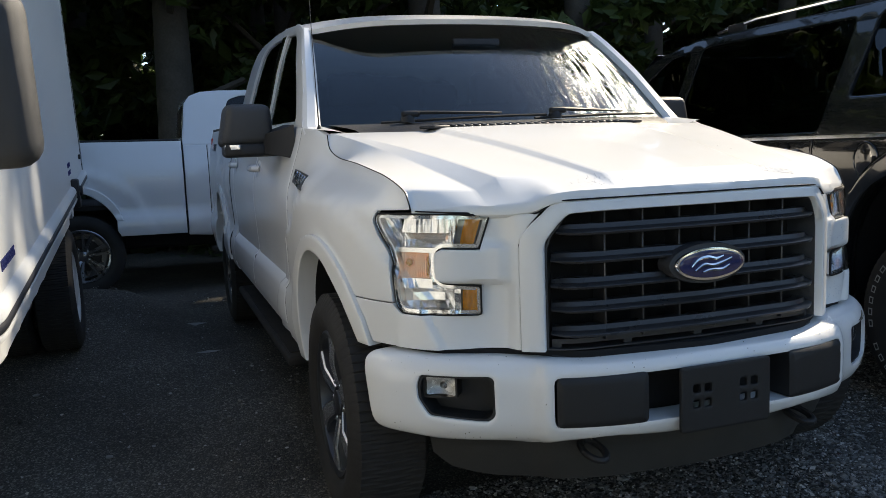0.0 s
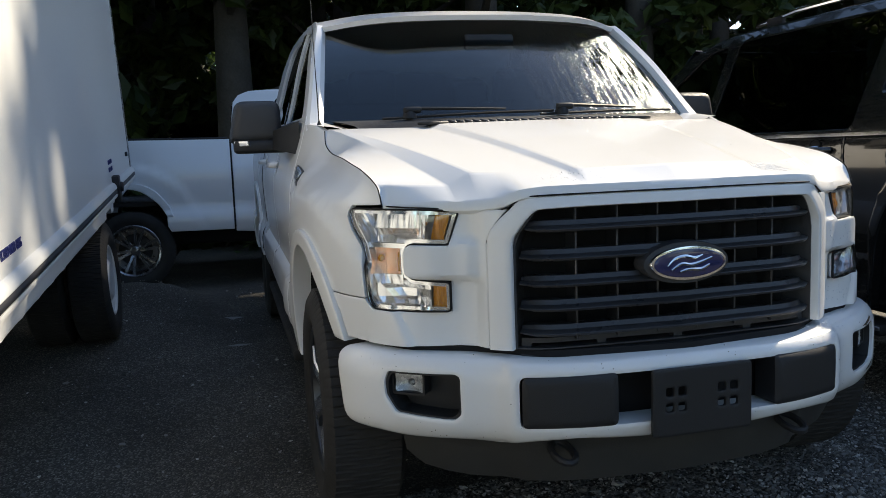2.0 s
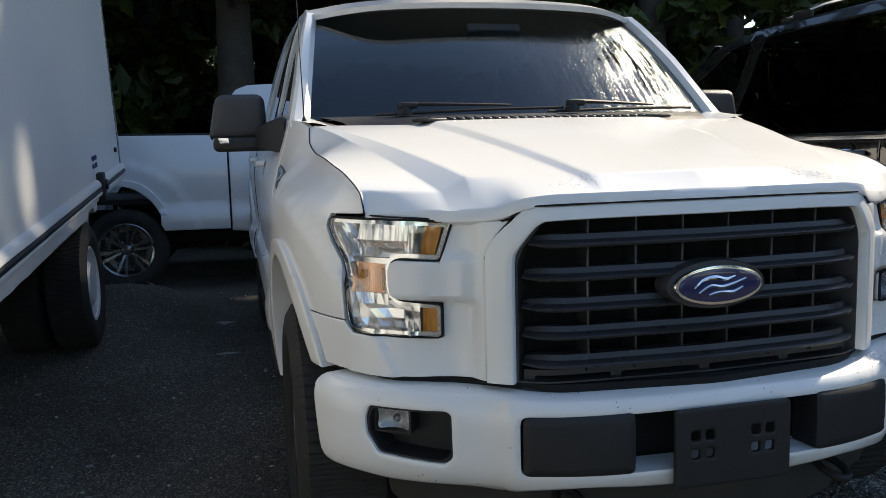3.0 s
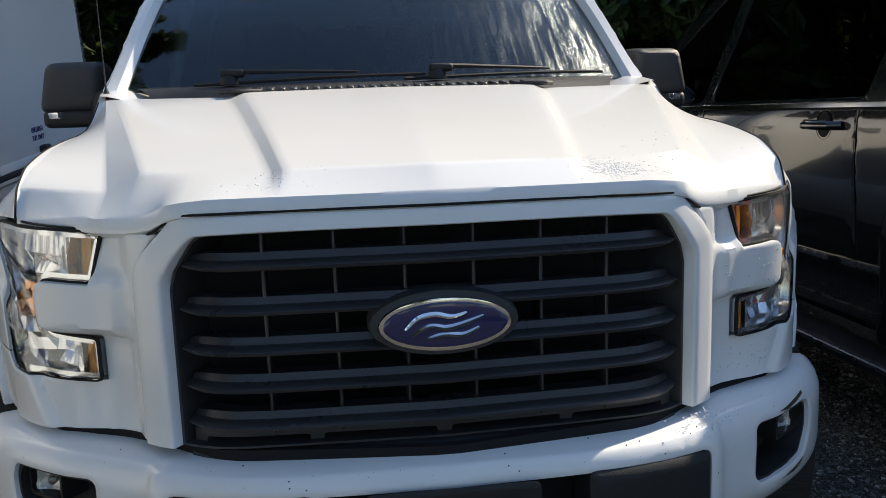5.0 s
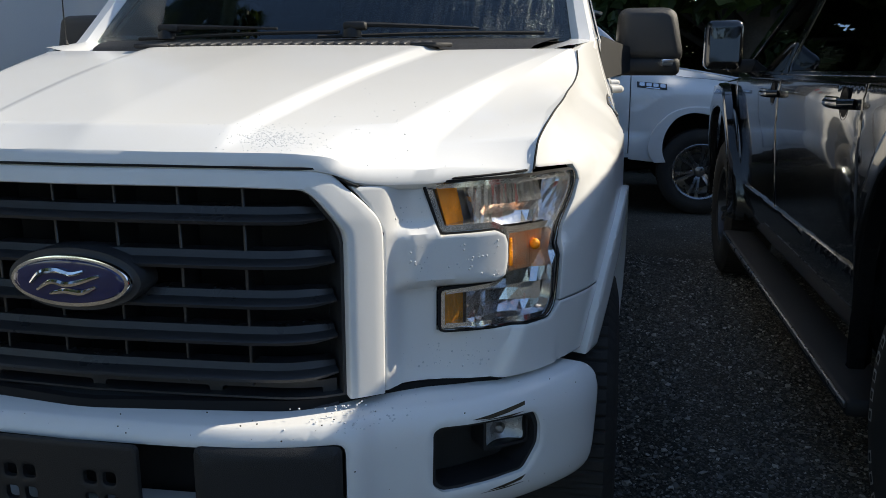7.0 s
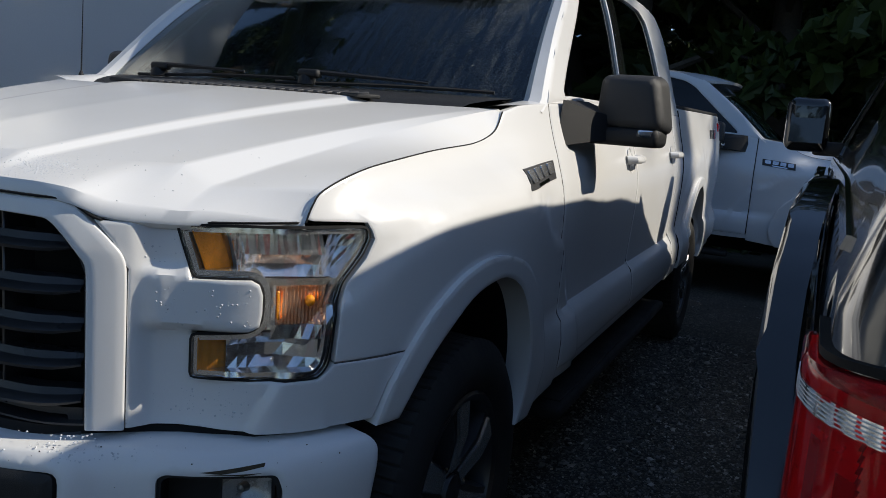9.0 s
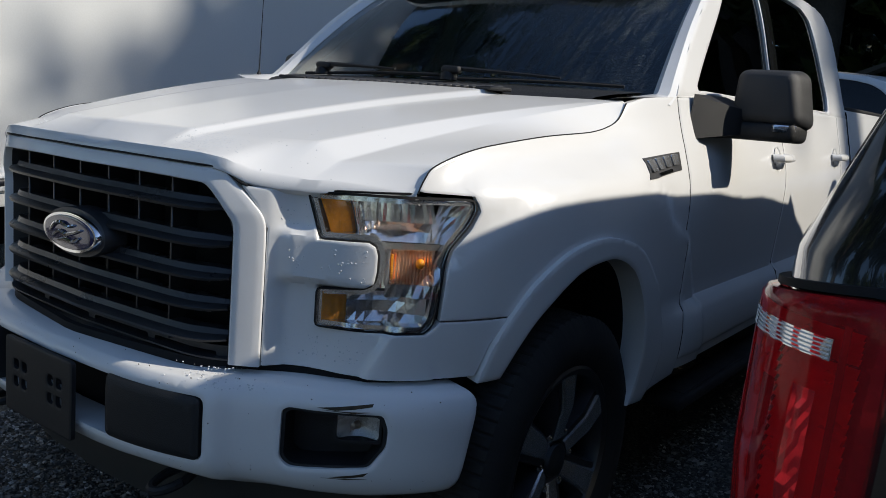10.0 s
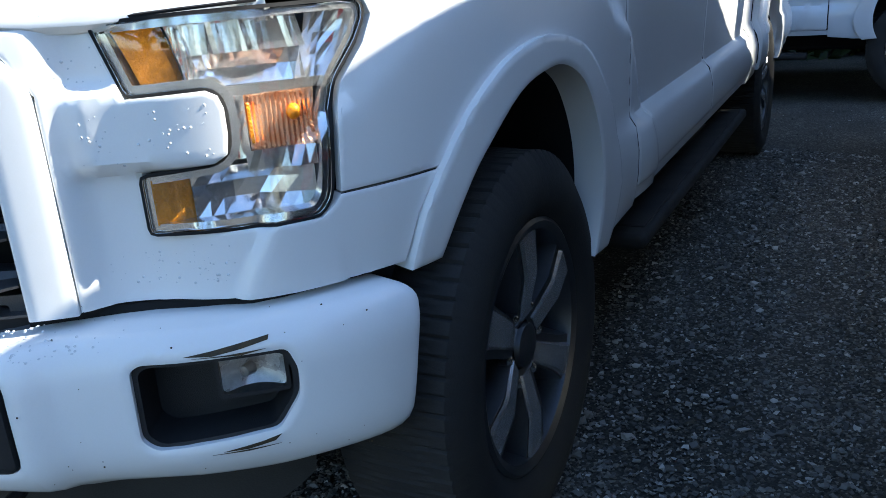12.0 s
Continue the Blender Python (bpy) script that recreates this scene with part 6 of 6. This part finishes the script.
def beads():
    """Water beads on the hood's front corners, the lamp surrounds and the bumper."""
    rng = random.Random(11)
    bpy.context.view_layer.update()
    dg = bpy.context.evaluated_depsgraph_get()
    spots = []
    for _ in range(520):
        spots.append((rng.gauss(0.350, 0.040), rng.gauss(0.125, 0.026)))
    for _ in range(70):
        spots.append((rng.gauss(-0.30, 0.05), rng.gauss(0.11, 0.03)))
    for _ in range(60):
        spots.append((rng.uniform(0.40, 0.85), rng.uniform(0.12, 0.5)))
    b = bmesh.new()

    def bead(p, n, r):
        z = n.normalized()
        u = z.orthogonal().normalized()
        w = z.cross(u)
        rings = []
        for k in range(3):
            a = k * math.pi / 6
            rr, hh = r * math.cos(a), r * 0.6 * math.sin(a)
            rings.append([b.verts.new(p + rr * (u * math.cos(t) + w * math.sin(t)) + z * hh) for t in [2 * math.pi * j / 7 for j in range(7)]])
        top = b.verts.new(p + z * r * 0.6)
        for a0, a1 in zip(rings, rings[1:]):
            for j in range(7):
                b.faces.new((a0[j], a0[(j + 1) % 7], a1[(j + 1) % 7], a1[j]))
        for j in range(7):
            b.faces.new((rings[-1][j], rings[-1][(j + 1) % 7], top))

    for x, y in spots:
        hit, p, n, _, ob, _ = scene.ray_cast(dg, (x, y, 1.6), (0, 0, -1))
        if hit and ob.parent == truck:
            bead(p, n, rng.choice((0.0008, 0.001, 0.0013, 0.0018)))
    for s0, s1, z0, z1, k in ((0.62, 0.80, 0.72, 0.78, 60), (0.62, 0.80, 0.90, 0.975, 45), (0.60, 0.68, 1.0, 1.06, 14)):
        for _ in range(k):
            s, z = rng.uniform(s0, s1), rng.uniform(z0, z1)
            x, y = BODY.at(s, 0)
            d = Vector(BODY.at(s, -0.3) + (z,)) - Vector((x, y, z))
            o = Vector((x, y, z)) + d
            hit, p, n, _, ob, _ = scene.ray_cast(dg, o, -d.normalized(), distance=0.5)
            if hit and ob.name.startswith("lamp_surround"):
                bead(p, n, rng.choice((0.0008, 0.0013, 0.0022)))
    for _ in range(110):
        s, z = rng.gauss(0.545, 0.05), rng.uniform(0.655, 0.70)
        bead(bumper_place()(s, min(z, 0.692), 0), Vector((0.2, -0.4, 1)), rng.choice((0.0008, 0.0013, 0.0022)))
    ob = part("water_beads", b, WATER, truck, "dew beads on the paint")
    tagged(ob, kind="stuff")


beads()

# ---- woods ----


def leaf_cloud(centres, radii, count, size, seed, flat=0.7):
    """Many small bent leaves in clumps."""
    rng = np.random.default_rng(seed)
    centres, radii = np.array(centres), np.array(radii)
    pick = rng.choice(len(centres), count, p=radii**2 / (radii**2).sum())
    d = rng.normal(size=(count, 3))
    d /= np.linalg.norm(d, axis=1)[:, None]
    rad = radii[pick] * rng.uniform(0.25, 1.0, count) ** 0.5
    pos = centres[pick] + d * rad[:, None] * [1, 1, flat]
    nrm = rng.normal(size=(count, 3)) + [0, 0, 0.6]
    nrm /= np.linalg.norm(nrm, axis=1)[:, None]
    t = np.cross(nrm, rng.normal(size=(count, 3)))
    t /= np.linalg.norm(t, axis=1)[:, None]
    w = np.cross(nrm, t)
    s = (size * rng.uniform(0.5, 1.4, count))[:, None]
    v = np.stack([pos - t * s, pos + w * s * 0.55 - nrm * s * 0.15, pos + t * s * 1.1, pos - w * s * 0.55 - nrm * s * 0.15], 1).reshape(-1, 3)
    f = np.arange(4 * count).reshape(-1, 4)
    return v, f


def tree(at, height, spread, seed, leaves=5000, size=0.16, low=0.3, mat=None, name="tree", label="tall leafy tree at the edge of the yard", group="trees round the yard"):
    rng = random.Random(seed)
    root = tagged(new(name), label, "tree", group)
    root.location = at
    r0 = 0.018 * height + 0.05
    lean = (rng.uniform(-0.4, 0.4), rng.uniform(-0.4, 0.4))
    pts = [(lean[0] * f * f, lean[1] * f * f, height * 0.95 * f) for f in np.linspace(0, 1, 8)]
    b = tube([(0, 0, -0.4)] + pts[1:], [r0 * (1.15 - 0.95 * f) for f in np.linspace(0, 1, 8)], 10)
    centres, radii = [], []
    for k in range(int(9 + height)):
        h = height * rng.uniform(low, 1.0)
        a = rng.uniform(0, 2 * math.pi)
        reach = spread * rng.uniform(0.35, 1.0) * (1.15 - 0.7 * abs(h / height - 0.55))
        p0 = Vector((lean[0] * (h / height) ** 2, lean[1] * (h / height) ** 2, h * 0.9))
        p2 = p0 + Vector((reach * math.cos(a), reach * math.sin(a), reach * rng.uniform(0.1, 0.5)))
        p1 = p0.lerp(p2, 0.5) + Vector((0, 0, 0.15 * reach))
        tube([p0, p1, p2], [r0 * 0.28, r0 * 0.16, 0.012], 5, b)
        for f in (0.55, 0.8, 1.0):
            centres.append(p0.lerp(p2, f) + Vector((rng.uniform(-0.4, 0.4), rng.uniform(-0.4, 0.4), 0.2)))
            radii.append(rng.uniform(0.5, 1.0) * spread * 0.26)
    part("trunk", b, BARK, root)
    v, f = leaf_cloud([tuple(c) for c in centres], radii, leaves, size, seed)
    me = bpy.data.meshes.new("crown")
    me.from_pydata(v.tolist(), [], f.tolist())
    me.materials.append(mat or LEAF)
    ob = new("crown", me)
    ob.parent = root
    return root


def bush(at, radius, height, seed, leaves=2600):
    rng = random.Random(seed)
    root = tagged(new("bush"), "dark undergrowth at the foot of the trees", "bush", "undergrowth")
    root.location = at
    centres = [(rng.uniform(-radius, radius), rng.uniform(-0.8, 0.8), rng.uniform(0.1, height)) for _ in range(14)]
    b = bmesh.new()
    for c in centres[:7]:
        tube([(c[0] * 0.3, 0, -0.3), (c[0] * 0.7, c[1] * 0.5, c[2] * 0.6), c], [0.03, 0.02, 0.008], 5, b)
    part("stems", b, BARK, root)
    v, f = leaf_cloud(centres, [rng.uniform(0.4, 0.8) for _ in centres], leaves, 0.11, seed)
    me = bpy.data.meshes.new("leaves")
    me.from_pydata(v.tolist(), [], f.tolist())
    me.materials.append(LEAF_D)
    ob = new("leaves", me)
    ob.parent = root


rng = random.Random(21)
# the wood behind the far truck
k = 0
for row, (y0, n, step) in enumerate(((12.0, 13, 2.6), (15.5, 13, 3.0), (20.0, 13, 4.0), (26.0, 13, 5.5), (34.0, 13, 6.0))):
    for i in range(n):
        k += 1
        x = (i - n / 2 + 0.5 + rng.uniform(-0.3, 0.3)) * step + 1.0
        h = rng.uniform(10, 15) if row < 4 else rng.uniform(17, 20)
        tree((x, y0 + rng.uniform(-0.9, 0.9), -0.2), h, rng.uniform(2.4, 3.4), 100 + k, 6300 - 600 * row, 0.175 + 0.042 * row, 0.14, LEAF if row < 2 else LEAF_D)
for i in range(15):
    bush((-16 + 2.35 * i + rng.uniform(-0.4, 0.4), 10.6 + rng.uniform(-0.4, 0.4), -0.25), 1.6, rng.uniform(0.9, 1.7), 300 + i)
for i in range(20):
    bush((-26 + 2.8 * i + rng.uniform(-0.4, 0.4), 17.6 + rng.uniform(-0.6, 0.6), -0.25), 2.0, rng.uniform(3.2, 4.6), 340 + i, 4200)
for i in range(14):
    bush((-32 + 5.0 * i + rng.uniform(-0.4, 0.4), 29 + rng.uniform(-0.6, 0.6), -0.25), 3.4, rng.uniform(5.5, 7.5), 380 + i, 5200)
# trees towards the sun, which dapple the yard
for i, (x, y, h, n) in enumerate(((17.0, 11.8, 23.5, 1000), (17.5, 16.0, 24.3, 1100), (22.0, 17.5, 27.8, 1300), (19.0, 3.0, 13.0, 3500))):
    tree((x, y, 0), h, 4.4 if h > 20 else 3.6, 500 + i, n, 0.22, 0.80 if h > 20 else 0.3)
# trees on the sunny side of the yard, low enough to let the sun over them
for i in range(11):
    tree((27 + rng.uniform(-2, 2), -26 + 3.6 * i, 0), rng.uniform(10, 13), 3.4, 560 + i, 4200, 0.26, 0.10)
# trees across the yard behind the walk, and beyond the box truck
for i in range(9):
    tree((-28 + 7.0 * i + rng.uniform(-1, 1), -30 + rng.uniform(-2, 2), 0), rng.uniform(12, 15), 3.6, 600 + i, 3600, 0.28, 0.10)
for i in range(7):
    tree((-10 + rng.uniform(-0.8, 0.8), -8 + 3.8 * i, 0), rng.uniform(18, 21), 3.6, 700 + i, 7000, 0.26, 0.12)
